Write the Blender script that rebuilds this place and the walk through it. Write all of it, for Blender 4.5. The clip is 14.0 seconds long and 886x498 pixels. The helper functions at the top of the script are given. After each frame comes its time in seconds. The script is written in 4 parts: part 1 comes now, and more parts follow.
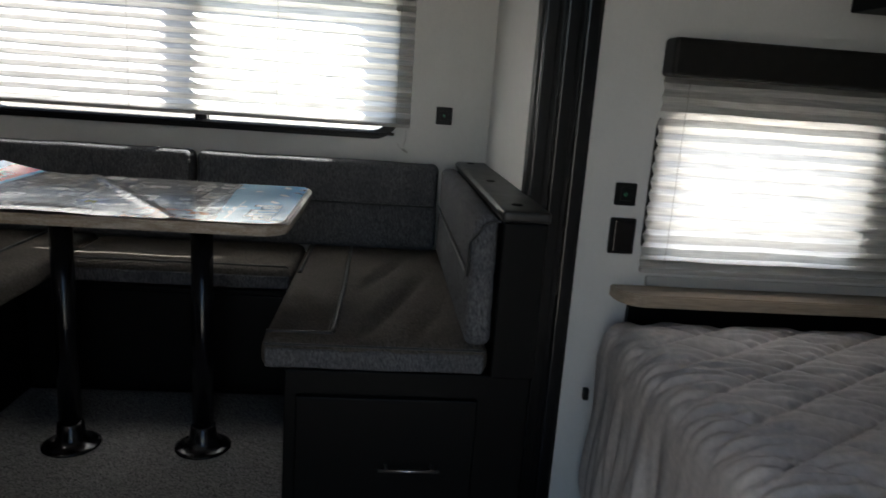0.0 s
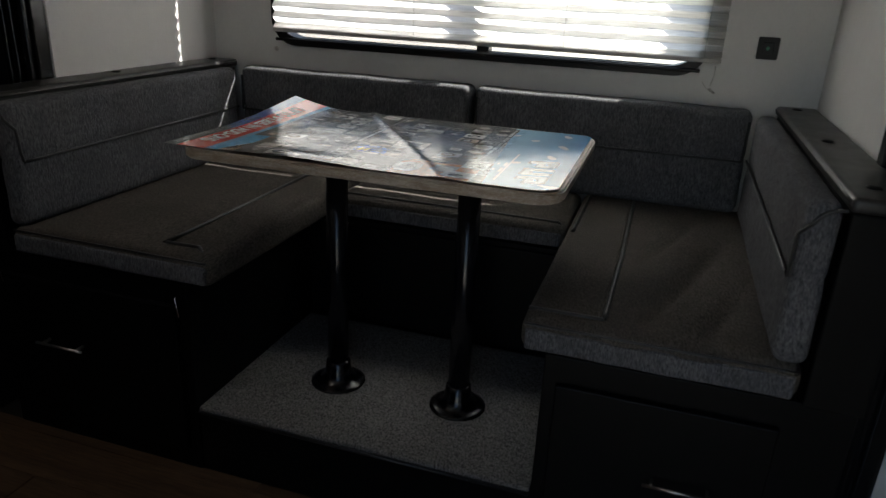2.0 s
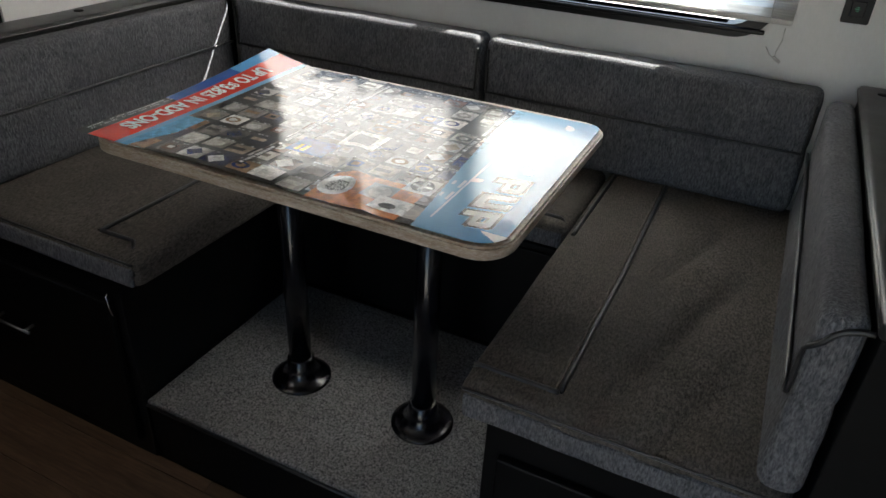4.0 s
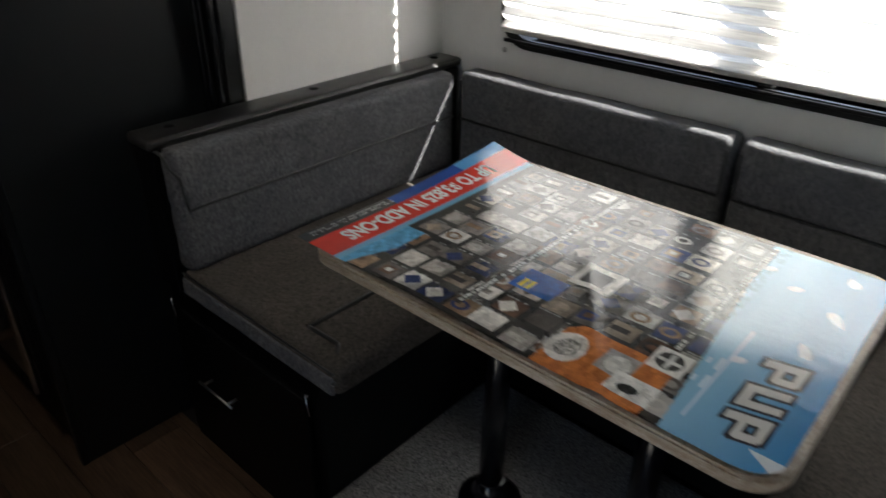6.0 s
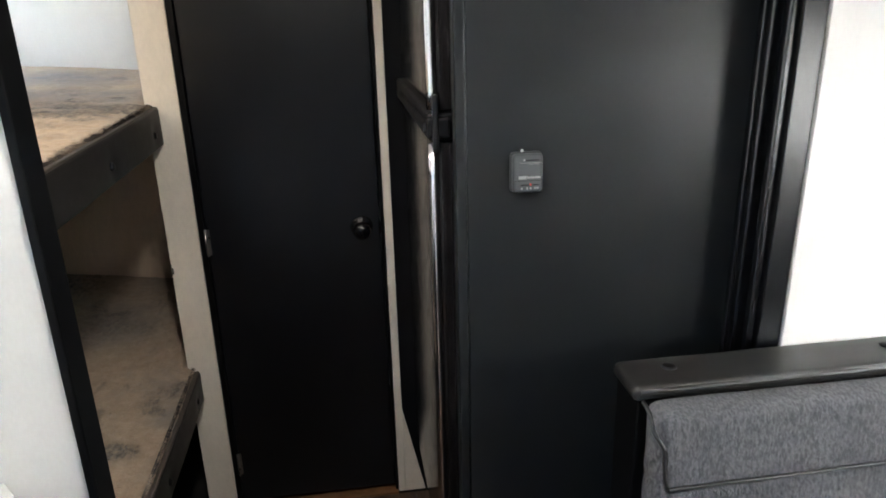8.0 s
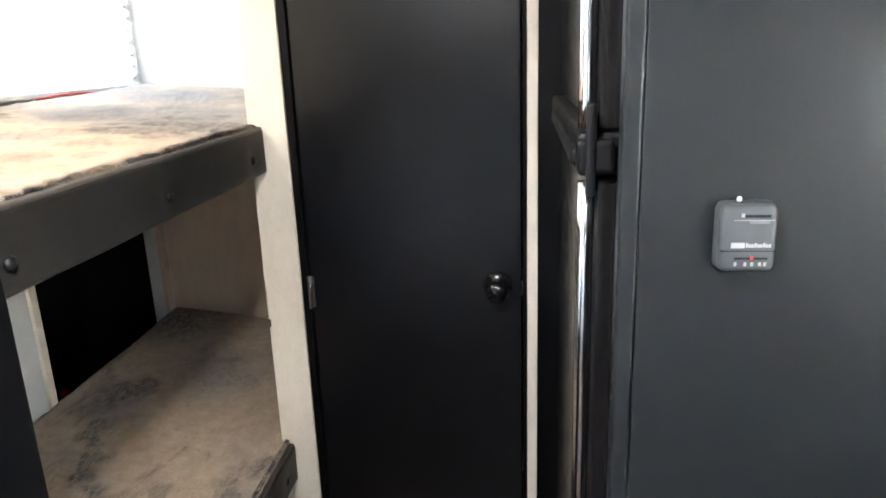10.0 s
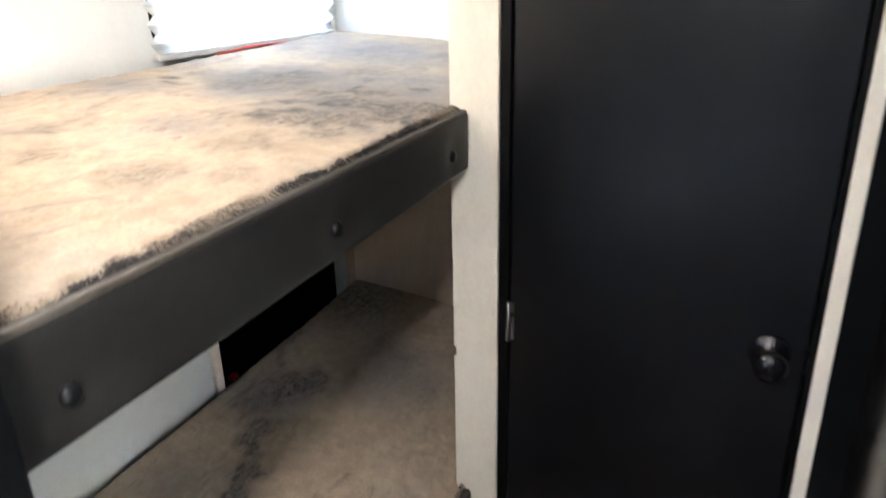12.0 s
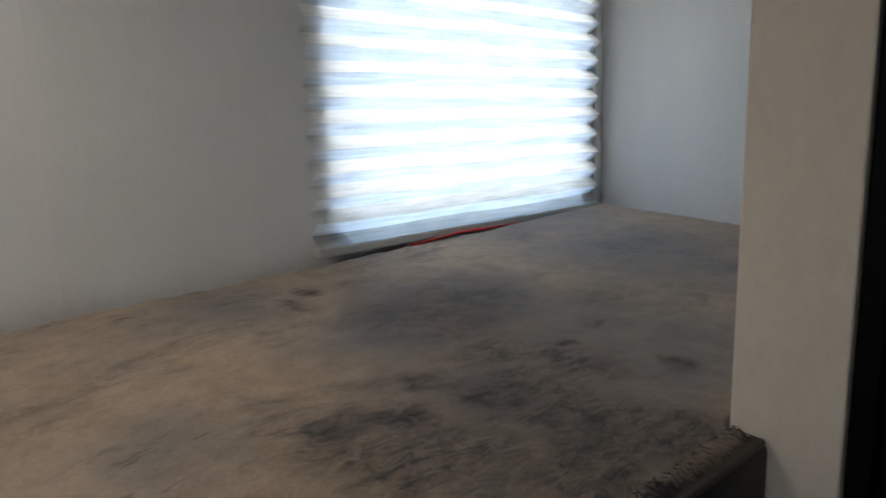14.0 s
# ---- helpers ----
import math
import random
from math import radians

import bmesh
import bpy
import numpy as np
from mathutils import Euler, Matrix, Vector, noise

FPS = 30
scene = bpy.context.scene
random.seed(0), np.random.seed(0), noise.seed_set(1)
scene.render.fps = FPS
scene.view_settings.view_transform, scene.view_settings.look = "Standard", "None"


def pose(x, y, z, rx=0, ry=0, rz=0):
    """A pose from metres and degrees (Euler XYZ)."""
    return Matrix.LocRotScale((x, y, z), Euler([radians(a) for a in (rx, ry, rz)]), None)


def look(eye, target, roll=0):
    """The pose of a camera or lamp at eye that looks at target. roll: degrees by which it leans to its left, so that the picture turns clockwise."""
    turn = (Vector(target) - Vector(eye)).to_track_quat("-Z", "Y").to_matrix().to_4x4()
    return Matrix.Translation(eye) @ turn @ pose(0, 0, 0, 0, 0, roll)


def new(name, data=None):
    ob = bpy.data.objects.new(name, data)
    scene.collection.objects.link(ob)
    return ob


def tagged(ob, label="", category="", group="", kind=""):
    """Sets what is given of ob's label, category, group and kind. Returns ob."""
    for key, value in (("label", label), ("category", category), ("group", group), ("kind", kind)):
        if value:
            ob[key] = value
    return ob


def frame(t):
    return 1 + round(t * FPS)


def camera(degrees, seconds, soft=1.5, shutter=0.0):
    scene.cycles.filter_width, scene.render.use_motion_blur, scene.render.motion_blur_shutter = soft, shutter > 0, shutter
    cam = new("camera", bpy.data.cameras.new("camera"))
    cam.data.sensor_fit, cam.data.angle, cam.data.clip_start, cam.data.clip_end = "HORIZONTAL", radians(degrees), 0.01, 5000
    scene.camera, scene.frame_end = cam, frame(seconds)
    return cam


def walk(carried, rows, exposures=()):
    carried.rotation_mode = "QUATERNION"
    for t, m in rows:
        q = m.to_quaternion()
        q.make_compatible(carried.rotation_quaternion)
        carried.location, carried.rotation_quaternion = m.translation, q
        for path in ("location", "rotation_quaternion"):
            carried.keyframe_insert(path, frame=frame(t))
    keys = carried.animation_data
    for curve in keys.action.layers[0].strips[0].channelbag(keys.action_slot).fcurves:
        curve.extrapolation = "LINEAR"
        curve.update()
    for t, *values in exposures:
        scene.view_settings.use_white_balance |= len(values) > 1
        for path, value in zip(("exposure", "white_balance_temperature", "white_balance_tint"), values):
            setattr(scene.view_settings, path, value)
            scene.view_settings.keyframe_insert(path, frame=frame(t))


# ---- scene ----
cam = camera(64.8, 14.0, shutter=0.3)
PATH = [
    (0, (0.567, 0.206, 1.243), (0.755, 2.149, 0.805), 4.1),
    (0.5, (0.512, 0.287, 1.315), (0.566, 2.235, 0.862), 3.8),
    (1, (0.51, 0.321, 1.325), (0.427, 2.225, 0.719), 3.6),
    (1.5, (0.529, 0.363, 1.342), (0.192, 2.207, 0.646), 3.2),
    (2, (0.526, 0.479, 1.293), (-0.021, 2.267, 0.585), 2.8),
    (2.5, (0.487, 0.72, 1.332), (-0.09, 2.489, 0.599), 2.9),
    (4.8, (0.717, 0.972, 1.574), (-0.094, 2.429, 0.471), 2.2),
    (5, (0.717, 0.987, 1.598), (-0.124, 2.444, 0.515), 2.0),
    (5.5, (0.664, 1.018, 1.594), (-0.285, 2.458, 0.582), 1.6),
    (6, (0.437, 1.104, 1.574), (-0.719, 2.409, 0.593), 1.0),
    (6.5, (0.28, 1.159, 1.619), (-1.104, 2.245, 0.667), 0.5),
    (7, (0.152, 1.237, 1.636), (-1.471, 2.032, 0.778), -0.4),
    (7.5, (0.053, 1.281, 1.643), (-1.727, 1.756, 0.865), -0.9),
    (8, (-0.073, 1.31, 1.635), (-1.941, 1.569, 0.972), -1.5),
    (8.2, (-0.096, 1.317, 1.638), (-1.974, 1.519, 0.979), -1.5),
    (10.3, (-0.606, 1.441, 1.497), (-2.487, 1.112, 0.904), -1.6),
    (10.5, (-0.63, 1.471, 1.476), (-2.475, 1.058, 0.823), -1.6),
    (11, (-0.673, 1.494, 1.484), (-2.457, 0.992, 0.733), -1.6),
    (11.5, (-0.745, 1.406, 1.553), (-2.495, 0.797, 0.799), -1.5),
    (12, (-0.97, 1.236, 1.599), (-2.693, 0.519, 0.879), -1.3),
    (12.5, (-1.147, 1.129, 1.648), (-2.864, 0.309, 1.035), -1.3),
    (13, (-1.422, 1.08, 1.663), (-3.067, 0.035, 1.215), -1.1),
    (13.5, (-1.58, 1.035, 1.679), (-3.061, -0.247, 1.274), -1.4),
    (14, (-1.564, 1.03, 1.66), (-2.885, -0.426, 1.29), -1.6),
]
EXPOSURES = [(0.0, 2.75, 6450, 10), (0.5, 2.65, 6450, 10), (1.0, 2.5, 6450, 10), (1.5, 2.45, 6500, 10), (2.0, 2.5, 6550, 10), (2.5, 2.7, 6550, 10), (4.8, 4.45, 6500, 10), (5.0, 4.65, 6500, 10),
             (5.5, 4.0, 6500, 10), (6.0, 3.3, 6500, 10), (6.5, 3.0, 6550, 10), (7.0, 3.9, 6450, 10), (7.5, 5.0, 6300, 10), (8.0, 5.55, 6250, 10),
             (10.3, 6.85, 6020, 10), (11.0, 7.0, 5980, 10), (11.5, 6.98, 5950, 10), (12.0, 6.5, 5900, 10), (12.5, 5.8, 5800, 10), (13.0, 5.1, 5850, 10), (13.5, 4.5, 5800, 10), (14.0, 3.8, 5800, 10)]
LAMP, HALL_FILL = 2.0, 4.9
walk(cam, [(t, look(eye, target, roll)) for t, eye, target, roll in PATH], EXPOSURES)

# ---- light: sun from the dinette side, sky through windows and the open entry door ----
world = bpy.data.worlds.new("world")
scene.world = world
world.use_nodes = True
wn = world.node_tree.nodes
sky = wn.new("ShaderNodeTexSky")
sky.sky_type, sky.sun_disc = "NISHITA", False
SUN_WAY = Vector((-0.28, -0.20, -0.28)).normalized()
sky.sun_elevation = math.asin(-SUN_WAY.z)
sky.sun_rotation = math.atan2(-SUN_WAY.x, -SUN_WAY.y)
world.node_tree.links.new(sky.outputs[0], wn["Background"].inputs[0])
wn["Background"].inputs[1].default_value = 0.05

sun_data = bpy.data.lights.new("sun", "SUN")
sun_data.energy, sun_data.angle, sun_data.color = 5.0, radians(0.53), (1.0, 0.975, 0.93)
sun = new("sun", sun_data)
sun.matrix_world = look((6, 8, 8), Vector((6, 8, 8)) + SUN_WAY)

# ---- helpers of this scene ----


def mat(name, base, rough=0.6, metal=0.0, var=0.15, scale=30.0, fine=400.0, bump=0.1, stretch=(1, 1, 1), spec=0.5, second=None, coat=0.0, coarse=3.0, rvar=0.08):
    """A surface with grain at two scales and fine relief."""
    m = bpy.data.materials.new(name)
    m.use_nodes = True
    n, l = m.node_tree.nodes, m.node_tree.links
    b = n["Principled BSDF"]
    co = n.new("ShaderNodeTexCoord")
    mp = n.new("ShaderNodeMapping")
    mp.inputs["Scale"].default_value = stretch
    l.new(co.outputs["Object"], mp.inputs[0])
    big, small = n.new("ShaderNodeTexNoise"), n.new("ShaderNodeTexNoise")
    big.inputs["Scale"].default_value, big.inputs["Detail"].default_value = coarse, 5
    small.inputs["Scale"].default_value, small.inputs["Detail"].default_value = fine, 3
    l.new(mp.outputs[0], big.inputs[0]), l.new(mp.outputs[0], small.inputs[0])
    mid = n.new("ShaderNodeTexNoise")
    mid.inputs["Scale"].default_value, mid.inputs["Detail"].default_value = scale, 4
    l.new(mp.outputs[0], mid.inputs[0])
    add = n.new("ShaderNodeMath")
    add.operation = "ADD"
    l.new(big.outputs[0], add.inputs[0]), l.new(mid.outputs[0], add.inputs[1])
    add2 = n.new("ShaderNodeMath")
    add2.operation = "ADD"
    l.new(add.outputs[0], add2.inputs[0]), l.new(small.outputs[0], add2.inputs[1])
    rng = n.new("ShaderNodeMapRange")
    rng.inputs[1].default_value, rng.inputs[2].default_value = 1.22, 1.78
    l.new(add2.outputs[0], rng.inputs[0])
    mix = n.new("ShaderNodeMix")
    mix.data_type = "RGBA"
    c = Vector(base)
    hi = Vector(second) if second else c * (1 + var)
    lo = c * (1 - var) if not second else c
    mix.inputs[6].default_value, mix.inputs[7].default_value = (*lo, 1), (*hi, 1)
    l.new(rng.outputs[0], mix.inputs[0])
    l.new(mix.outputs[2], b.inputs["Base Color"])
    b.inputs["Metallic"].default_value = metal
    b.inputs["Specular IOR Level"].default_value = spec
    b.inputs["Coat Weight"].default_value = coat
    rr = n.new("ShaderNodeMapRange")
    rr.inputs[3].default_value, rr.inputs[4].default_value = max(0.02, rough - rvar), min(1, rough + rvar)
    l.new(mid.outputs[0], rr.inputs[0]), l.new(rr.outputs[0], b.inputs["Roughness"])
    if bump:
        bp = n.new("ShaderNodeBump")
        bp.inputs["Strength"].default_value, bp.inputs["Distance"].default_value = bump, 0.002
        l.new(small.outputs[0], bp.inputs["Height"]), l.new(bp.outputs[0], b.inputs["Normal"])
    return m


def vbox(bm, x0, x1, y0, y1, z0, z1, bev=0.0, seg=2):
    """A box in place, with bevelled edges."""
    made = bmesh.ops.create_cube(bm, size=1.0)["verts"]
    for v in made:
        v.co = Vector(((x0 + x1) / 2 + v.co.x * (x1 - x0), (y0 + y1) / 2 + v.co.y * (y1 - y0), (z0 + z1) / 2 + v.co.z * (z1 - z0)))
    if bev:
        edges = list({e for v in made for e in v.link_edges})
        bmesh.ops.bevel(bm, geom=edges, offset=bev, segments=seg, profile=0.5, affect="EDGES")
    return bm


def box(*a, **k):
    return vbox(bmesh.new(), *a, **k)


def steps(lo, hi, r, n):
    return [lo, lo + 0.25 * r, lo + 0.6 * r] + [lo + r + (hi - lo - 2 * r) * i / n for i in range(n + 1)] + [hi - 0.6 * r, hi - 0.25 * r, hi]


def soft_box(lo, hi, r, n=(8, 8, 3), move=None):
    """A padded block with well rounded edges; move(point, normal) gives a shift along the normal."""
    bm = bmesh.new()
    lo, hi = Vector(lo), Vector(hi)
    ax = [steps(lo[i], hi[i], r, n[i]) for i in range(3)]
    cache = {}

    def vert(p):
        key = tuple(round(c, 5) for c in p)
        if key not in cache:
            q = Vector([min(max(p[i], lo[i] + r), hi[i] - r) for i in range(3)])
            d = Vector(p) - q
            nn = d.normalized()
            at = q + nn * r
            sh = move(at, nn) if move else 0.0
            cache[key] = bm.verts.new(at + (sh if isinstance(sh, Vector) else nn * sh))
        return cache[key]

    for k in range(3):
        i, j = (k + 1) % 3, (k + 2) % 3
        for side in (0, 1):
            for a in range(len(ax[i]) - 1):
                for b in range(len(ax[j]) - 1):
                    quad = []
                    for da, db in ((0, 0), (1, 0), (1, 1), (0, 1)):
                        p = [0, 0, 0]
                        p[k], p[i], p[j] = (lo, hi)[side][k], ax[i][a + da], ax[j][b + db]
                        quad.append(vert(p))
                    if len(set(quad)) == 4:
                        bm.faces.new(quad if side else quad[::-1])
    for f in bm.faces:
        f.smooth = True
    return bm


def tube(bm, pts, r, seg=8, closed=False):
    """A round cord along points."""
    pts = [Vector(p) for p in pts]
    rings = []
    for i, p in enumerate(pts):
        a, b = pts[i - 1 if i or closed else 0], pts[(i + 1) % len(pts) if i < len(pts) - 1 or closed else i]
        t = (b - a).normalized()
        u = t.cross(Vector((0, 0, 1)))
        if u.length < 0.05:
            u = t.cross(Vector((1, 0, 0)))
        u.normalize()
        w = t.cross(u)
        rings.append([bm.verts.new(p + (u * math.cos(2 * math.pi * k / seg) + w * math.sin(2 * math.pi * k / seg)) * r) for k in range(seg)])
    m = len(rings)
    for i in range(m if closed else m - 1):
        for k in range(seg):
            f = bm.faces.new((rings[i][k], rings[i][(k + 1) % seg], rings[(i + 1) % m][(k + 1) % seg], rings[(i + 1) % m][k]))
            f.smooth = True
    if not closed:
        bm.faces.new(rings[0][::-1]), bm.faces.new(rings[-1])
    return bm


def lathe(bm, profile, at, axis="z", seg=32):
    """A turned shape from (radius, height) pairs about an axis through at."""
    rings = []
    for r, hgt in profile:
        ring = []
        for k in range(seg):
            c, s = math.cos(2 * math.pi * k / seg) * r, math.sin(2 * math.pi * k / seg) * r
            p = {"z": (c, s, hgt), "x": (hgt, c, s), "y": (s, hgt, c)}[axis]
            ring.append(bm.verts.new(Vector(at) + Vector(p)))
        rings.append(ring)
    for a, b in zip(rings, rings[1:]):
        for k in range(seg):
            f = bm.faces.new((a[k], a[(k + 1) % seg], b[(k + 1) % seg], b[k]))
            f.smooth = True
    bm.faces.new(rings[0][::-1]), bm.faces.new(rings[-1])
    return bm


def outline(x0, x1, y0, y1, r, seg=8):
    pts = []
    for cx, cy, a0 in ((x1 - r, y1 - r, 0), (x0 + r, y1 - r, 90), (x0 + r, y0 + r, 180), (x1 - r, y0 + r, 270)):
        for i in range(seg + 1):
            a = radians(a0 + 90 * i / seg)
            pts.append((cx + r * math.cos(a), cy + r * math.sin(a)))
    return pts


def slab(pts, lo, hi, plane="z", bm=None):
    """A plate with the given outline, from lo to hi along an axis."""
    bm = bm or bmesh.new()
    put = {"z": lambda p, h: (p[0], p[1], h), "y": lambda p, h: (p[0], h, p[1]), "x": lambda p, h: (h, p[0], p[1])}[plane]
    a, b = [bm.verts.new(put(p, lo)) for p in pts], [bm.verts.new(put(p, hi)) for p in pts]
    n = len(pts)
    bm.faces.new(a), bm.faces.new(b)
    for i in range(n):
        bm.faces.new((a[i], a[(i + 1) % n], b[(i + 1) % n], b[i]))
    bmesh.ops.recalc_face_normals(bm, faces=bm.faces)
    return bm


def ring(outer, inner, lo, hi, plane="y"):
    """A frame between two outlines of equal count."""
    bm = bmesh.new()
    put = {"z": lambda p, h: (p[0], p[1], h), "y": lambda p, h: (p[0], h, p[1]), "x": lambda p, h: (h, p[0], p[1])}[plane]
    v = [[bm.verts.new(put(p, h)) for p in o] for o in (outer, inner) for h in (lo, hi)]
    n = len(outer)
    for i in range(n):
        j = (i + 1) % n
        for a, b in ((0, 1), (1, 3), (3, 2), (2, 0)):
            bm.faces.new((v[a][i], v[a][j], v[b][j], v[b][i]))
    bmesh.ops.recalc_face_normals(bm, faces=bm.faces)
    return bm


def mesh_of(name, bm, material):
    me = bpy.data.meshes.new(name)
    bm.to_mesh(me)
    bm.free()
    me.materials.append(material)
    return me


def solo(name, bm, material, label="", category="", group="", kind=""):
    """A thing that is one mesh."""
    return tagged(new(name, mesh_of(name, bm, material)), label, category, group, kind)


def thing(name, at, label="", category="", group="", kind=""):
    ob = new(name)
    ob.empty_display_size = 0.05
    ob.location = at
    return tagged(ob, label, category, group, kind)


def part(name, bm, material, parent, label=""):
    """One mesh under a thing or under a part."""
    root = Vector((0, 0, 0))
    o = parent
    while o:
        root += Vector(o.location)
        o = o.parent
    bmesh.ops.translate(bm, verts=bm.verts, vec=-root)
    ob = new(name, mesh_of(name, bm, material))
    ob.parent = parent
    return tagged(ob, label)


def structure(name, bm, material, label="", category=""):
    return solo(name, bm, material, label, category, kind="structure")


# ---- materials ----
WALL = mat("wall_vinyl", (0.70, 0.69, 0.665), 0.55, var=0.028, scale=22, fine=180, bump=0.05, stretch=(1, 1, 0.5))
POSTM = mat("post_vinyl", (0.80, 0.725, 0.615), 0.5, var=0.04, scale=45, fine=160, bump=0.05, stretch=(1, 1, 0.55))
CEIL = mat("ceiling_vinyl", (0.75, 0.74, 0.72), 0.6, var=0.04, scale=20, fine=150, bump=0.03)
BLACK = mat("black_laminate", (0.0026, 0.0027, 0.003), 0.5, spec=0.14, var=0.12, scale=20, fine=200, bump=0.01, stretch=(1, 1, 0.15), rvar=0.02)
PANEL = mat("charcoal_laminate", (0.0105, 0.0117, 0.0128), 0.34, spec=0.32, var=0.06, scale=8, fine=300, bump=0.0, stretch=(1, 1, 0.6), coarse=1.5, rvar=0.015)
LEDGE = mat("dark_vinyl", (0.022, 0.021, 0.020), 0.40, var=0.2, scale=30, fine=500, bump=0.08)


def woven(name, dark, light, grain):
    """Heathered upholstery: pale slubs lying along one way over a dark ground, with brushed patches."""
    m = mat(name, dark, 0.95, spec=0.12, bump=0)
    n, l = m.node_tree.nodes, m.node_tree.links
    b = n["Principled BSDF"]
    co, mp = n.new("ShaderNodeTexCoord"), n.new("ShaderNodeMapping")
    mp.inputs["Scale"].default_value = grain
    l.new(co.outputs["Object"], mp.inputs[0])

    def grainy(size, detail, lo, hi, src):
        t, r = n.new("ShaderNodeTexNoise"), n.new("ShaderNodeMapRange")
        t.inputs["Scale"].default_value, t.inputs["Detail"].default_value = size, detail
        r.inputs[1].default_value, r.inputs[2].default_value = lo, hi
        l.new(src, t.inputs[0]), l.new(t.outputs[0], r.inputs[0])
        return r.outputs[0]

    def math2(op, a, c):
        t = n.new("ShaderNodeMath")
        t.operation = op
        for i, v in enumerate((a, c)):
            if isinstance(v, float):
                t.inputs[i].default_value = v
            else:
                l.new(v, t.inputs[i])
        return t.outputs[0]

    slub, thread = grainy(230, 3, 0.36, 0.68, mp.outputs[0]), grainy(520, 2, 0.34, 0.66, mp.outputs[0])
    patch = grainy(7, 4, 0.3, 0.7, co.outputs["Object"])
    mixed = math2("ADD", math2("MULTIPLY", slub, 0.55), math2("MULTIPLY", thread, 0.45))
    mixed = math2("MULTIPLY", mixed, math2("ADD", math2("MULTIPLY", patch, 0.5), 0.75))
    mix = n.new("ShaderNodeMix")
    mix.data_type = "RGBA"
    mix.inputs[6].default_value, mix.inputs[7].default_value = (*dark, 1), (*light, 1)
    l.new(mixed, mix.inputs[0]), l.new(mix.outputs[2], b.inputs["Base Color"])
    bp = n.new("ShaderNodeBump")
    bp.inputs["Strength"].default_value, bp.inputs["Distance"].default_value = 0.8, 0.0016
    l.new(mixed, bp.inputs["Height"]), l.new(bp.outputs[0], b.inputs["Normal"])
    return m


FABRIC = woven("grey_woven_fabric", (0.040, 0.041, 0.045), (0.180, 0.180, 0.188), (1, 1, 0.30))
SEATF = woven("taupe_woven_fabric", (0.030, 0.0265, 0.023), (0.142, 0.126, 0.109), (1, 0.45, 1))
PIPING = mat("dark_piping", (0.020, 0.020, 0.021), 0.38, var=0.3, scale=90, fine=600, bump=0.3)
CARPET = mat("grey_carpet", (0.028, 0.028, 0.028), 1.0, var=0.5, scale=330, fine=800, bump=1.0, second=(0.31, 0.30, 0.285), spec=0.05, coarse=170)
TOP_EDGE = mat("ash_laminate", (0.27, 0.20, 0.14), 0.45, second=(0.56, 0.50, 0.42), scale=30, fine=220, bump=0.05, coarse=7, stretch=(0.6, 0.6, 3))
SHELFM = mat("oak_laminate", (0.42, 0.33, 0.24), 0.45, var=0.25, scale=30, fine=250, bump=0.05, stretch=(0.08, 1, 1))


def plank_vinyl():
    """Printed wood: long grain, darker growth streaks and a few knots, each plank a little different."""
    m = mat("brown_vinyl_plank", (0.090, 0.052, 0.030), 0.42, second=(0.215, 0.130, 0.078), scale=30, fine=220, bump=0.06, stretch=(0.07, 1, 1))
    n, l = m.node_tree.nodes, m.node_tree.links
    b = n["Principled BSDF"]
    old = b.inputs["Base Color"].links[0].from_socket
    co, info, mp = n.new("ShaderNodeTexCoord"), n.new("ShaderNodeObjectInfo"), n.new("ShaderNodeMapping")
    mp.inputs["Scale"].default_value = (0.22, 1, 1)
    l.new(co.outputs["Object"], mp.inputs[0])
    vor, r, mix = n.new("ShaderNodeTexVoronoi"), n.new("ShaderNodeMapRange"), n.new("ShaderNodeMix")
    vor.inputs["Scale"].default_value = 7
    l.new(mp.outputs[0], vor.inputs[0])
    r.inputs[1].default_value, r.inputs[2].default_value, r.inputs[3].default_value, r.inputs[4].default_value = 0.03, 0.10, 0.75, 0.0
    l.new(vor.outputs["Distance"], r.inputs[0])
    mix.data_type = "RGBA"
    mix.inputs[7].default_value = (0.035, 0.020, 0.013, 1)
    l.new(r.outputs[0], mix.inputs[0]), l.new(old, mix.inputs[6])
    hsv, rv = n.new("ShaderNodeHueSaturation"), n.new("ShaderNodeMapRange")
    rv.inputs[3].default_value, rv.inputs[4].default_value = 0.52, 0.76
    hsv.inputs["Saturation"].default_value = 1.0
    l.new(info.outputs["Random"], rv.inputs[0]), l.new(rv.outputs[0], hsv.inputs["Value"])
    l.new(mix.outputs[2], hsv.inputs["Color"]), l.new(hsv.outputs[0], b.inputs["Base Color"])
    return m


PLANK = plank_vinyl()
METALB = mat("black_metal", (0.004, 0.004, 0.0055), 0.22, var=0.06, scale=6, fine=300, bump=0.0, rvar=0.01)
CHROME = mat("chrome", (0.75, 0.75, 0.76), 0.16, metal=1.0, var=0.05, bump=0.0)
STEEL = mat("brushed_steel", (0.42, 0.41, 0.39), 0.3, metal=1.0, var=0.1, fine=500, bump=0.04)
PLASTIC = mat("grey_plastic", (0.034, 0.037, 0.040), 0.5, var=0.1, scale=40, fine=600, bump=0.06)
PLASTICL = mat("mid_grey_plastic", (0.058, 0.063, 0.067), 0.45, var=0.06, scale=40, fine=600, bump=0.04)
PRINTM = mat("faded_grey_print", (0.22, 0.22, 0.22), 0.5, var=0.05, bump=0)
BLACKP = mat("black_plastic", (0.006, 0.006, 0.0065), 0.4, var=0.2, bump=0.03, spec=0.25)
PRINTG = mat("pale_grey_print", (0.34, 0.34, 0.34), 0.5, var=0.05, bump=0)
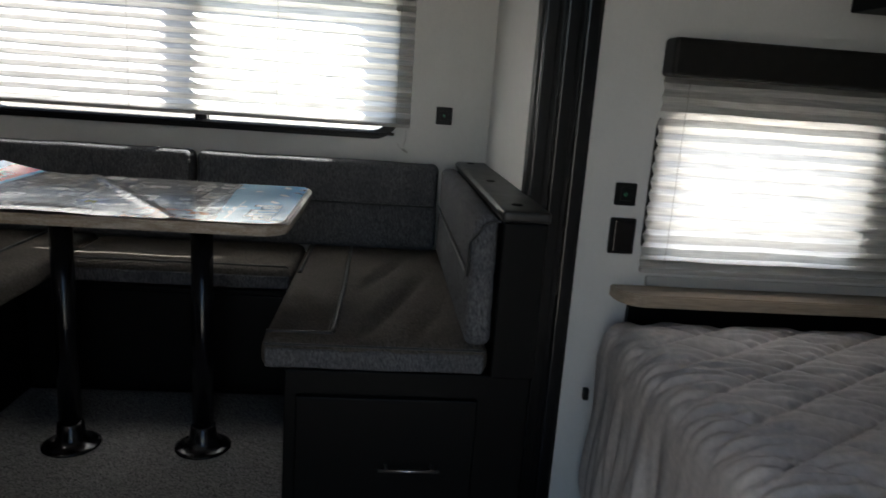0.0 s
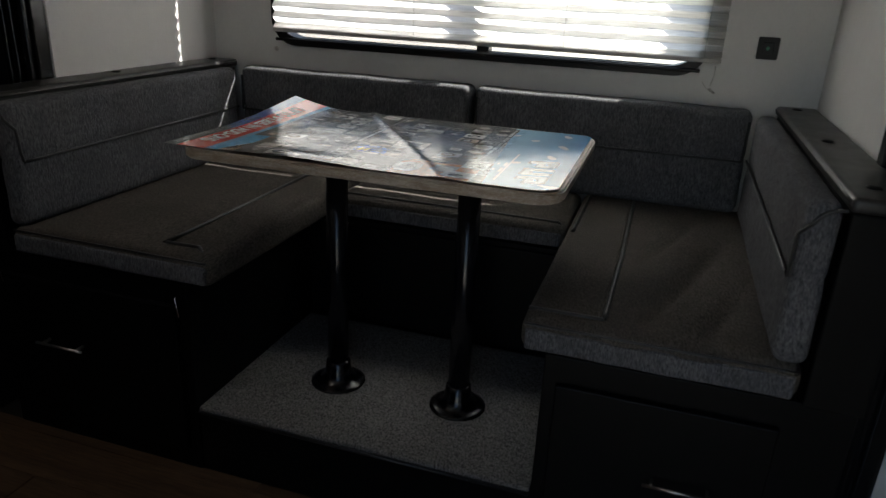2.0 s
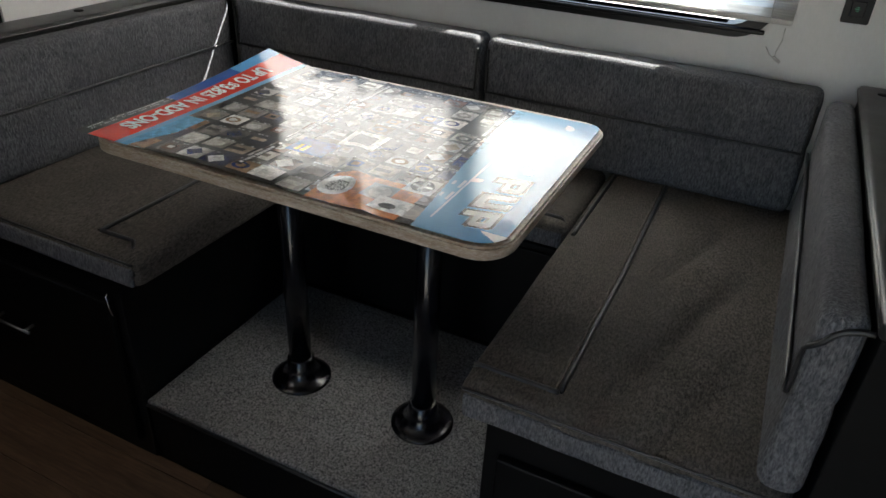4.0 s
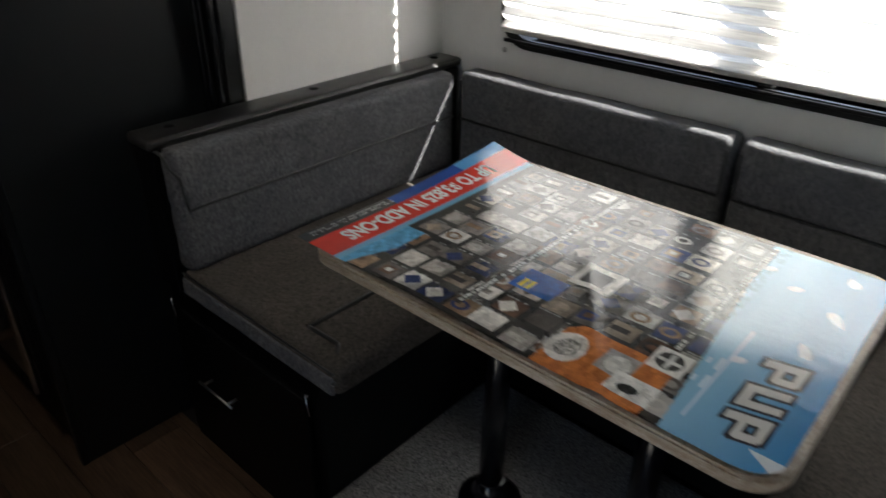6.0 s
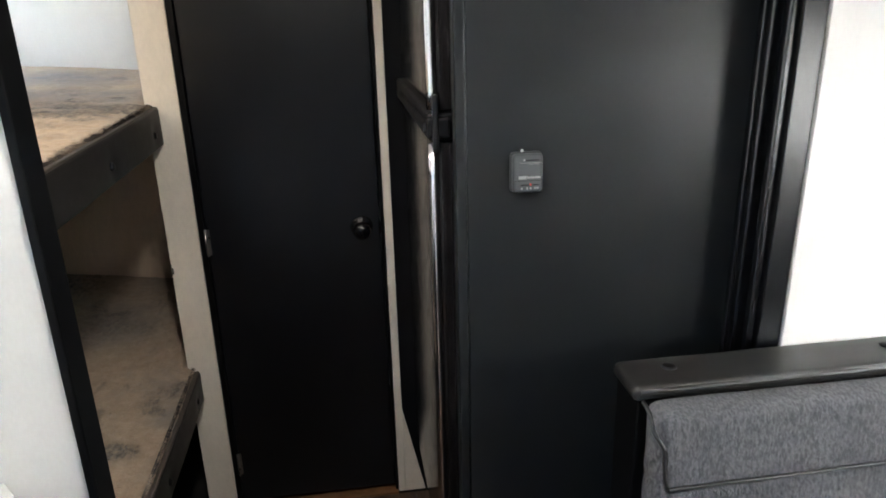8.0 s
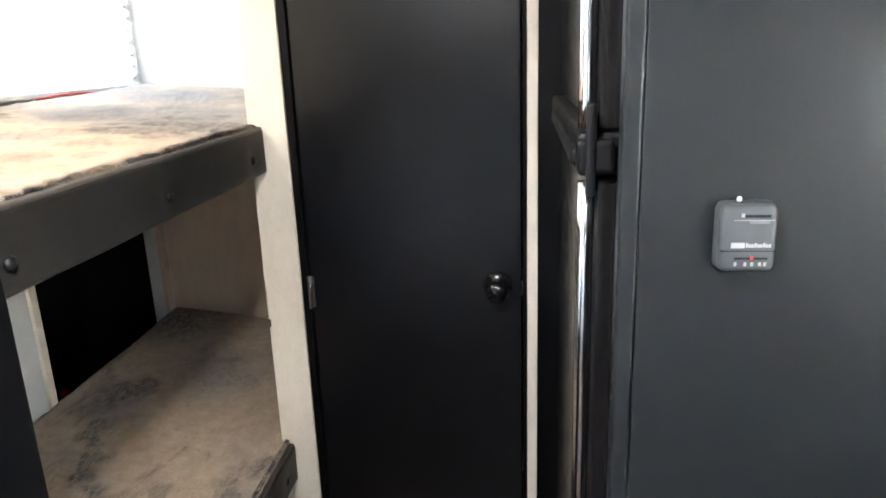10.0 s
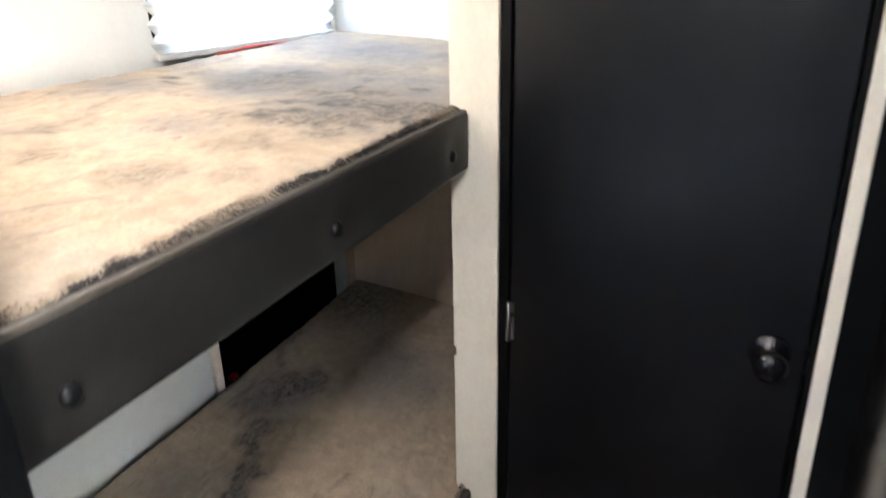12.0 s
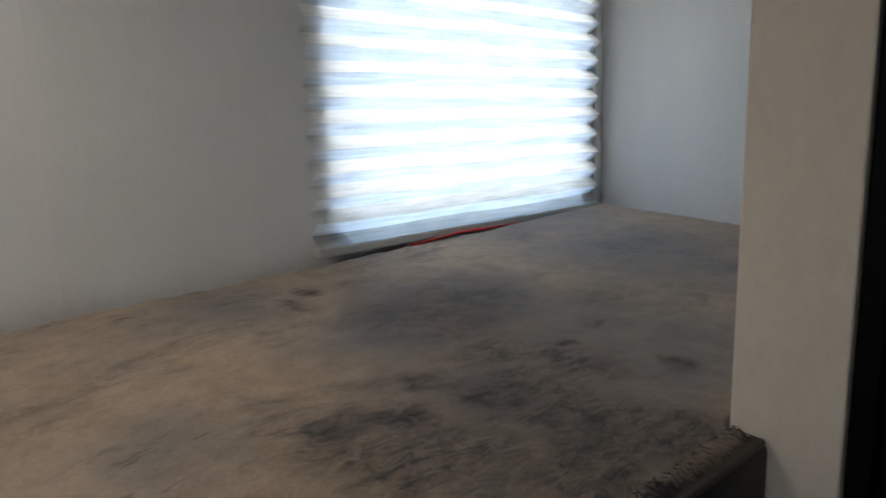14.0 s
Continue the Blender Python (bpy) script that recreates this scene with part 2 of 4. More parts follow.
WHITEP = mat("white_print", (0.75, 0.75, 0.74), 0.5, var=0.03, bump=0)
REDP = mat("red_plastic", (0.6, 0.03, 0.02), 0.4, var=0.1, bump=0)
GREENP = mat("green_print", (0.05, 0.30, 0.16), 0.4, var=0.1, bump=0)
WHITELAM = mat("white_laminate", (0.72, 0.71, 0.69), 0.4, var=0.04, bump=0.02)
GLOSSB = mat("black_gloss", (0.010, 0.009, 0.009), 0.14, var=0.2, bump=0.0)
RAILM = mat("charcoal_vinyl", (0.017, 0.0155, 0.014), 0.45, spec=0.28, var=0.25, scale=40, fine=500, bump=0.1)
QUILT = mat("grey_quilted_cloth", (0.62, 0.555, 0.515), 0.6, var=0.15, scale=60, fine=700, bump=0.15, spec=0.4)
GROUND = mat("gravel", (0.26, 0.24, 0.21), 0.95, var=0.3, scale=8, fine=60, bump=0.5, coarse=0.5)
# rail vinyl in a paler tone: lamp light on the top edge put into colour
RAILTOP_LIT = mat("lit_vinyl_edge", (0.060, 0.050, 0.040), 0.5, var=0.25, scale=40, fine=400, bump=0.1)
TANM = mat("tan_panel", (0.72, 0.56, 0.42), 0.55, var=0.06, scale=30, fine=220, bump=0.05, stretch=(1, 1, 0.3))
TRIMB = mat("black_ribbed_trim", (0.0045, 0.0048, 0.0058), 0.26, var=0.1, scale=20, fine=200, bump=0.01, stretch=(1, 1, 0.1), rvar=0.03)
DARKROOM = mat("bare_plywood_dark", (0.02, 0.018, 0.016), 0.9, var=0.3, bump=0.1)


def plush():
    """Marbled velvet plush: beige pile brushed into soft grey fields, brown smears and short dark strokes."""
    m = mat("marbled_plush", (0.385, 0.285, 0.195), 0.95, fine=240, bump=0, second=(0.53, 0.405, 0.288), spec=0.08, coarse=5.0, scale=34)
    n, l = m.node_tree.nodes, m.node_tree.links
    b = n["Principled BSDF"]
    old = b.inputs["Base Color"].links[0].from_socket
    co, nap_shade = n.new("ShaderNodeTexCoord"), n.new("ShaderNodeAttribute")
    nap_shade.attribute_name = "nap_shade"

    def field(size, stretch, turn, lo, hi, top, detail=8, rough=0.68, bend=0.3):
        mp, t, r = n.new("ShaderNodeMapping"), n.new("ShaderNodeTexNoise"), n.new("ShaderNodeMapRange")
        mp.inputs["Rotation"].default_value, mp.inputs["Scale"].default_value = (0, 0, turn), stretch
        t.inputs["Scale"].default_value, t.inputs["Detail"].default_value, t.inputs["Roughness"].default_value, t.inputs["Distortion"].default_value = size, detail, rough, bend
        r.inputs[1].default_value, r.inputs[2].default_value, r.inputs[4].default_value = lo, hi, top
        l.new(co.outputs["Object"], mp.inputs[0]), l.new(mp.outputs[0], t.inputs[0]), l.new(t.outputs[0], r.inputs[0])
        return r.outputs[0]

    def times(p, q, op="MULTIPLY"):
        t = n.new("ShaderNodeMath")
        t.operation, t.use_clamp = op, True
        l.new(p, t.inputs[0])
        if isinstance(q, float):
            t.inputs[1].default_value = q
        else:
            l.new(q, t.inputs[1])
        return t.outputs[0]

    def over(share, tone):
        mix = n.new("ShaderNodeMix")
        mix.data_type = "RGBA"
        mix.inputs[7].default_value = (*tone, 1)
        l.new(share, mix.inputs[0]), l.new(old, mix.inputs[6])
        return mix.outputs[2]

    old = over(field(2.0, (1.0, 1.4, 1), -0.3, 0.50, 0.68, 0.5, 5), (0.215, 0.205, 0.200))
    ash = n.new("ShaderNodeAttribute")
    ash.attribute_name = "ash"
    cloudy = field(9, (1.0, 1.6, 1), 0.4, 0.30, 0.62, 1.0, 9, 0.7, 0.4)
    old = over(times(times(ash.outputs["Fac"], 1.1), times(times(cloudy, 0.6), 0.4, "ADD")), (0.175, 0.174, 0.184))
    smear = field(4.2, (1.0, 2.4, 1), 0.5, 0.57, 0.69, 0.75, 10, 0.72, 0.5)
    old = over(smear, (0.125, 0.112, 0.105))
    strokes = times(field(34, (1.0, 2.6, 1), 0.25, 0.56, 0.68, 0.7, 6, 0.6, 0.8), field(3.2, (1, 1.3, 1), 0.8, 0.55, 0.66, 1.0, 4))
    old = over(strokes, (0.070, 0.061, 0.056))
    ragged = field(38, (1.0, 1.8, 1), 0.15, 0.40, 0.60, 1.0, 9, 0.75, 0.6)
    # brushed marks of the pile, with some painted shade among them
    brushed = times(times(nap_shade.outputs["Fac"], 1.7), times(times(ragged, 0.70), 0.28, "ADD"))
    old = over(brushed, (0.075, 0.066, 0.062))
    l.new(old, b.inputs["Base Color"])
    pile = n.new("ShaderNodeTexNoise")
    pile.inputs["Scale"].default_value, pile.inputs["Detail"].default_value, pile.inputs["Roughness"].default_value = 85, 8, 0.75
    l.new(co.outputs["Object"], pile.inputs[0])
    deep = n.new("ShaderNodeMath")
    deep.operation = "SUBTRACT"
    l.new(pile.outputs[0], deep.inputs[0]), l.new(times(times(strokes, brushed, "ADD"), 0.6), deep.inputs[1])
    bp = n.new("ShaderNodeBump")
    bp.inputs["Strength"].default_value, bp.inputs["Distance"].default_value = 0.9, 0.004
    l.new(deep.outputs[0], bp.inputs["Height"]), l.new(bp.outputs[0], b.inputs["Normal"])
    b.inputs["Sheen Weight"].default_value, b.inputs["Sheen Roughness"].default_value = 0.2, 0.4
    return m


def pile_cloth():
    """Loose pile tips: some beige, some charcoal, in clumps along the edge."""
    m = bpy.data.materials.new("plush_pile")
    m.use_nodes = True
    n, l = m.node_tree.nodes, m.node_tree.links
    b = n["Principled BSDF"]
    co, t, g, add, r, mix = n.new("ShaderNodeTexCoord"), n.new("ShaderNodeTexNoise"), n.new("ShaderNodeNewGeometry"), n.new("ShaderNodeMath"), n.new("ShaderNodeMapRange"), n.new("ShaderNodeMix")
    t.inputs["Scale"].default_value, t.inputs["Detail"].default_value = 9, 5
    add.operation = "MULTIPLY_ADD"
    add.inputs[1].default_value = 0.22
    l.new(co.outputs["Object"], t.inputs[0]), l.new(g.outputs["Random Per Island"], add.inputs[0]), l.new(t.outputs[0], add.inputs[2])
    r.inputs[1].default_value, r.inputs[2].default_value = 0.49, 0.62
    l.new(add.outputs[0], r.inputs[0])
    mix.data_type = "RGBA"
    mix.inputs[6].default_value, mix.inputs[7].default_value = (0.36, 0.29, 0.22, 1), (0.055, 0.050, 0.050, 1)
    l.new(r.outputs[0], mix.inputs[0]), l.new(mix.outputs[2], b.inputs["Base Color"])
    b.inputs["Roughness"].default_value, b.inputs["Specular IOR Level"].default_value = 0.9, 0.1
    return m


PILE = pile_cloth()
PLUSH = plush()


def glass(name, tint):
    m = bpy.data.materials.new(name)
    m.use_nodes = True
    n, l = m.node_tree.nodes, m.node_tree.links
    n.remove(n["Principled BSDF"])
    t, g, mx = n.new("ShaderNodeBsdfTransparent"), n.new("ShaderNodeBsdfGlossy"), n.new("ShaderNodeMixShader")
    t.inputs[0].default_value = (*tint, 1)
    g.inputs["Roughness"].default_value = 0.02
    mx.inputs[0].default_value = 0.05
    l.new(t.outputs[0], mx.inputs[1]), l.new(g.outputs[0], mx.inputs[2])
    l.new(mx.outputs[0], n["Material Output"].inputs[0])
    return m


GLASS = glass("window_glass", (0.97, 0.98, 0.97))
SCREEN = glass("screened_glass", (0.80, 0.80, 0.80))
TINTED = glass("tinted_glass", (0.97, 0.97, 0.97))


def blind_cloth(name, colour, through_share):
    """Thin pleated cloth that lets light through."""
    m = bpy.data.materials.new(name)
    m.use_nodes = True
    n, l = m.node_tree.nodes, m.node_tree.links
    n.remove(n["Principled BSDF"])
    co, mp, nz = n.new("ShaderNodeTexCoord"), n.new("ShaderNodeMapping"), n.new("ShaderNodeTexNoise")
    mp.inputs["Scale"].default_value = (0.5, 1, 8)
    nz.inputs["Scale"].default_value, nz.inputs["Detail"].default_value = 22, 6
    l.new(co.outputs["Object"], mp.inputs[0]), l.new(mp.outputs[0], nz.inputs[0])
    rng, mix = n.new("ShaderNodeMapRange"), n.new("ShaderNodeMix")
    rng.inputs[1].default_value, rng.inputs[2].default_value = 0.3, 0.7
    mix.data_type = "RGBA"
    c = Vector(colour)
    mix.inputs[6].default_value, mix.inputs[7].default_value = (*(c * 0.72), 1), (*c, 1)
    l.new(nz.outputs[0], rng.inputs[0]), l.new(rng.outputs[0], mix.inputs[0])
    d, t, ms = n.new("ShaderNodeBsdfDiffuse"), n.new("ShaderNodeBsdfTranslucent"), n.new("ShaderNodeMixShader")
    l.new(mix.outputs[2], d.inputs[0]), l.new(mix.outputs[2], t.inputs[0])
    ms.inputs[0].default_value = through_share
    l.new(d.outputs[0], ms.inputs[1]), l.new(t.outputs[0], ms.inputs[2])
    l.new(ms.outputs[0], n["Material Output"].inputs[0])
    return m


BLIND = blind_cloth("pleated_cloth", (0.97, 0.96, 0.94), 0.90)

# ---- setting ----
structure("ground", box(-300, 300, -300, 300, -0.95, -0.75), GROUND, "pale gravel ground around the trailer", "ground")
structure("subfloor", box(-2.95, 3.15, 0.04, 2.16, -0.06, -0.012), DARKROOM, "dark floor deck beneath the planks", "floor")
structure("ceiling", box(-2.95, 3.15, 0.04, 3.0, 2.0, 2.05), CEIL, "white vinyl trailer ceiling", "ceiling")


def wall_with_holes(axis, lo, hi, a0, a1, z0, z1, holes):
    """A wall of thickness lo..hi across an axis, pierced by (a0, a1, z0, z1) holes that do not overlap along it."""
    bm = bmesh.new()

    def put(p0, p1, q0, q1):
        if p1 - p0 > 1e-4 and q1 - q0 > 1e-4:
            vbox(bm, *((p0, p1, lo, hi) if axis == "y" else (lo, hi, p0, p1)), q0, q1)

    at = a0
    for h0, h1, b0, b1 in sorted(holes):
        put(at, h0, z0, z1), put(h0, h1, z0, b0), put(h0, h1, b1, z1)
        at = h1
    put(at, a1, z0, z1)
    return bm


# sizes of the openings
DW = (-0.912, 0.60, 1.080, 1.575)      # dinette window: x0, x1, z0, z1
BW = (1.338, 1.955, 0.830, 1.225)        # window over the bed
UW = (-2.825, -2.168, 1.468, 1.95)      # window of the upper bunk
SX0, SX1, SY = -1.20, 0.975, 2.93    # slide-out: inner side walls and back wall

structure("wall_north", wall_with_holes("y", 2.11, 2.16, -2.95, 3.15, -0.06, 2.0, [(-1.245, 1.02, -0.05, 1.95), BW]), WALL, "off-white vinyl side wall with window over the bed", "wall")
structure("wall_slide_back", wall_with_holes("y", SY, SY + 0.05, SX0 - 0.04, SX1 + 0.04, -0.06, 2.0, [DW]), WALL, "off-white slide-out wall behind the dinette", "wall")
structure("wall_slide_west", box(SX0 - 0.04, SX0, 2.135, SY, -0.06, 2.0), WALL, "off-white slide-out side wall", "wall")
structure("wall_slide_east", box(SX1, SX1 + 0.04, 2.135, SY, -0.06, 2.0), WALL, "off-white slide-out side wall", "wall")
structure("floor_slide", box(SX0, SX1, 2.165, SY, -0.06, -0.002), DARKROOM, "dark slide-out floor deck", "floor")
south = wall_with_holes("y", 0.04, 0.09, -2.95, -2.1, 1.2, 2.0, [UW])
for part_args in ((-2.95, -2.872, 0.04, 0.09, -0.06, 1.2), (-2.872, -2.19, 0.04, 0.09, -0.06, 0.5), (-2.872, -2.19, 0.04, 0.09, 1.03, 1.2), (-2.19, -2.1, 0.04, 0.09, -0.06, 1.2),
                  (-2.1, 0.12, 0.04, 0.09, -0.06, 2.0), (0.12, 0.98, 0.04, 0.09, 1.90, 2.0), (0.12, 0.98, 0.04, 0.09, -0.06, -0.012), (0.98, 3.15, 0.04, 0.09, -0.06, 2.0)):
    vbox(south, *part_args)
structure("wall_south", south, WALL, "off-white vinyl wall with bunk window and open entry", "wall")
structure("wall_west", box(-2.95, -2.90, 0.09, 2.11, -0.012, 2.0), WALL, "off-white rear wall beyond the bunks", "wall")
structure("wall_east", box(3.10, 3.15, 0.09, 2.11, -0.012, 2.0), WALL, "off-white front wall beyond the bed", "wall")
structure("wall_bathroom_side", box(-2.90, -2.19, 0.78, 0.815, -0.012, 2.0), WALL, "off-white partition between bunks and bathroom", "wall")
# partition at the bunks' head, with a dark edge
structure("wall_bunk_partition", box(-1.185, -1.14, 0.09, 0.838, -0.012, 2.0), WALL, "off-white partition between kitchen and bunks", "wall")
structure("trim_partition", box(-1.203, -1.132, 0.838, 0.853, -0.012, 2.0, bev=0.003), BLACK, "black edge trim on the bunk partition", "trim")
# wall in which the bathroom door hangs
bm = box(-2.19, -2.14, 0.768, 0.860, -0.012, 2.0, bev=0.002)
structure("post", bm, POSTM, "cream vinyl-wrapped post beside the bathroom door", "post")
structure("wall_door_side", box(-2.19, -2.15, 1.416, 1.545, -0.012, 2.0), BLACK, "narrow black wall strip beside the refrigerator", "wall")
structure("wall_door_head", box(-2.19, -2.15, 0.868, 1.416, 1.86, 2.0), POSTM, "cream panel over the bathroom door", "wall")

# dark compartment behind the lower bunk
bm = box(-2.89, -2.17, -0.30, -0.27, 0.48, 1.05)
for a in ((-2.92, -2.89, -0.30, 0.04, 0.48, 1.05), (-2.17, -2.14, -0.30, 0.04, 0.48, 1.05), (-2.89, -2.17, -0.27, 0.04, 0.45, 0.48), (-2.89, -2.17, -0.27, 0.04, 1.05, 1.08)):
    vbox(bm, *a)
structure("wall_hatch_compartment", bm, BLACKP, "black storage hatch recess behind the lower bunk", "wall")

# ---- slide-out flanges, ribbed dark trim round the opening ----


def flange(name, x0, x1):
    ob = thing(name, ((x0 + x1) / 2, 2.10, 0), "black ribbed trim at the slide-out opening", "trim", kind="structure")
    part("backing", box(x0, x1, 2.085, 2.134, -0.012, 1.95, bev=0.004), TRIMB, ob)
    n = 3
    w = (x1 - x0) / n
    for i in range(n):
        part("rib", box(x0 + i * w + 0.008, x0 + (i + 1) * w - 0.010, 2.068 - 0.007 * (i % 2), 2.0855, -0.012, 1.95, bev=0.006, seg=3), TRIMB, ob)
    return ob


flange("trim_slide_east", 0.962, 1.128)
flange("trim_slide_west", -1.318, -1.205)

# ---- windows ----


def pleats(x0, x1, z0, z1, y, pitch=0.0385, depth=0.020, flip=1):
    """Zigzag cloth; flip 1 opens towards -y."""
    bm = bmesh.new()
    n = max(2, int(round((z1 - z0) / (pitch / 2))))
    cols = 40
    rows = []
    for i in range(n + 1):
        z = z0 + (z1 - z0) * i / n
        row = []
        for k in range(cols + 1):
            x = x0 + (x1 - x0) * k / cols
            wob = 0.0016 * math.sin(k * 0.9 + i * 1.7) + 0.0012 * math.sin(k * 0.23 + i)
            row.append(bm.verts.new((x, y + flip * (depth / 2 if i % 2 else -depth / 2) + wob * flip, z + 0.0012 * math.sin(k * 0.31 + i * 0.8))))
        rows.append(row)
    for a, b in zip(rows, rows[1:]):
        for k in range(cols):
            bm.faces.new((a[k], a[k + 1], b[k + 1], b[k]))
    return bm


def window_unit(name, hole, yin, side, frame_w, mullion=None, label="", tints=()):
    """Framed window in a wall whose inner face is at yin; side +1: the outside lies towards +y."""
    x0, x1, z0, z1 = hole
    s = side
    ob = thing(name, ((x0 + x1) / 2, yin + 0.03 * s, z0), label, "window", kind="structure")
    yo = sorted((yin - 0.012 * s, yin + 0.055 * s))
    r = 0.10 if frame_w > 0.025 else 0.06
    part("window_frame", ring(outline(x0 - frame_w, x1 + frame_w, z0 - frame_w, z1 + frame_w, r), outline(x0, x1, z0, z1, r - frame_w * 0.5), yo[0], yo[1]), BLACKP, ob, "black rounded window frame")
    panes = [(x0, x1)] if mullion is None else [(x0, mullion), (mullion, x1)]
    for i, (a, b) in enumerate(panes):
        y = yin + (0.040 + 0.008 * i) * s
        p = part("pane", box(a, b, min(y, y + 0.003 * s), max(y, y + 0.003 * s), z0, z1), tints[i] if tints else GLASS, ob)
        p.visible_shadow = True
    if mullion is not None:
        part("mullion", box(mullion - 0.022, mullion + 0.022, min(yin, yin + 0.05 * s), max(yin, yin + 0.05 * s), z0, z1, bev=0.003), BLACKP, ob)
    return ob


dw = window_unit("window_1", DW, SY, 1, 0.030, mullion=-0.115, label="wide black-framed sliding window over the dinette", tints=(SCREEN, GLASS))
part("track", box(DW[0] - 0.01, DW[1] + 0.01, SY - 0.022, SY - 0.012, 1.066, 1.077, bev=0.003), BLACKP, dw)
window_unit("window_2", BW, 2.11, 1, 0.02, label="black-framed window over the bed", tints=(TINTED,))
window_unit("window_3", UW, 0.09, -1, 0.012, label="black-framed window beside the upper bunk", tints=(GLASS,))


def pleated_blind(x0, x1, z0, z1, y, side, val, label, cords):
    """A pleated shade with headrail, bottom rail and cords; side +1 when the window lies towards +y."""
    ob = thing("pleated_blind", ((x0 + x1) / 2, y, z0), label, "blind")
    part("shade", pleats(x0, x1, z0 + 0.014, z1, y, flip=side), BLIND, ob)
    part("bottom_rail", box(x0, x1, y - 0.011, y + 0.011, z0, z0 + 0.015, bev=0.004), BLIND_RAIL, ob)
    for cx in cords:
        part("cord", tube(bmesh.new(), [(cx + 0.001 * math.sin(i * 1.9), y - 0.0125 * side, z0 + (z1 - z0) * i / 24) for i in range(25)], 0.0008, 5), BLIND_RAIL, ob)
    if val:
        vx0, vx1, vz0, vz1, d = val
        b = bmesh.new()
        ya, yb = sorted((y + 0.022 * side, y - d * side))
        vbox(b, vx0, vx1, ya, yb, vz0, vz1, bev=0.012, seg=4)
        part("valance", b, RAILM, ob, "dark padded vinyl valance")
    return ob


BLIND_RAIL = mat("blind_rail", (0.50, 0.48, 0.45), 0.5, var=0.06, bump=0.02)
pleated_blind(-0.922, 0.667, 1.100, 1.62, 2.902, 1, (-0.965, 0.705, 1.592, 1.72, 0.06), "off-white pleated window shade, drawn, sunlit from behind", (-0.36, 0.17, 0.615))
pleated_blind(1.314, 2.15, 0.782, 1.33, 2.082, 1, (1.308, 2.18, 1.325, 1.425, 0.06), "off-white pleated shade over the bed, drawn down", (1.38, 2.08))
pleated_blind(-2.846, -2.128, 1.452, 1.96, 0.118, -1, None, "off-white pleated shade at the upper bunk, drawn down", ())

# loose cord ends at the dinette blind
bm = tube(bmesh.new(), [(0.655, 2.912, 1.09), (0.655, 2.912, 1.06), (0.648, 2.91, 1.03), (0.652, 2.91, 1.01)], 0.0012, 6)
tube(bm, [(0.652, 2.91, 1.012), (0.635, 2.91, 1.022), (0.622, 2.91, 1.04)], 0.0012, 6)
tube(bm, [(0.645, 2.91, 1.018), (0.664, 2.91, 1.006)], 0.004, 6)
solo("blind_cord", bm, BLIND_RAIL, "thin white blind cord with a hold-down clip", "cord")
solo("wall_button", lathe(bmesh.new(), [(0.009, 0.0), (0.009, -0.003), (0.004, -0.006)], (-0.93, 2.93, 1.035), "y", 12), BLIND_RAIL, "small round wall button below the shade", "button")

# ---- wall plates ----


def wall_plate(x0, x1, z0, z1, y, lit, label, cat):
    ob = thing("wall_plate", ((x0 + x1) / 2, y, z0), label, cat)
    part("cover", slab(outline(x0, x1, z0, z1, 0.005, 4), y - 0.006, y, "y"), BLACKP, ob)
    cx, cz = (x0 + x1) / 2, (z0 + z1) / 2
    if lit:
        part("rocker", box(cx - 0.016, cx + 0.016, y - 0.009, y - 0.005, cz - 0.018, cz + 0.018, bev=0.002), BLACKP, ob)
        for dz, w in ((0.004, 0.004), (0.0, 0.007), (-0.004, 0.004)):
            part("mark", box(cx - w, cx + w * 0.6, y - 0.0098, y - 0.0088, cz + dz - 0.001, cz + dz + 0.001), GREENP, ob, "green switch mark")
    else:
        part("face", box(cx - 0.024, cx + 0.030, y - 0.010, y - 0.005, cz - 0.045, cz + 0.045, bev=0.002), GLOSSB, ob)
    return ob


wall_plate(0.767, 0.829, 1.120, 1.187, 2.93, True, "black light switch with green mark by the dinette", "light switch")
wall_plate(1.224, 1.285, 0.967, 1.031, 2.11, True, "black light switch with pale mark by the bed", "light switch")
wall_plate(1.221, 1.296, 0.828, 0.931, 2.11, False, "black power outlet plate below the light switch", "outlet")

# ---- dinette: benches, platform, cushions ----


def bar_handle(parent, x0, x1, y, z, material):
    h = part("handle", tube(bmesh.new(), [(x0, y - 0.028, z), (x1, y - 0.028, z)], 0.0038, 10), material, parent, "slim brushed metal bar handle")
    for x in (x0 + 0.02, x1 - 0.02):
        part("handle_post", tube(bmesh.new(), [(x, y, z), (x, y - 0.028, z)], 0.0045, 8), material, h)
    return h


def bench(x0, x1, hx, label):
    ob = thing("dinette_bench", ((x0 + x1) / 2, 2.3, 0), label, "bench", "dinette benches")
    part("base", box(x0, x1, 1.815, 2.90, 0.0, 0.562, bev=0.003), BLACK, ob)
    part("drawer_front", box(x0 + 0.03, x1 - 0.13 if hx > 0 else x1 - 0.03, 1.797, 1.8145, 0.06, 0.50, bev=0.004), BLACK, ob)
    bar_handle(ob, hx, hx + 0.153, 1.797, 0.322, STEEL)
    return ob


bench(0.358, 0.965, 0.596, "black laminate dinette bench with a drawer")
bench(-1.19, -0.552, -1.025, "black laminate dinette bench with a drawer")
ob = thing("dinette_back_bench", (-0.1, 2.65, 0), "low black bench base below the window", "bench", "dinette benches")
part("base", box(-0.5495, 0.3555, 2.462, 2.90, 0.2, 0.562, bev=0.003), BLACK, ob)
part("face_panel", box(-0.530, 0.336, 2.450, 2.4615, 0.222, 0.548, bev=0.003), BLACK, ob)
ob = thing("dinette_platform", (-0.1, 2.1, 0), "raised step between benches with grey carpet", "platform")
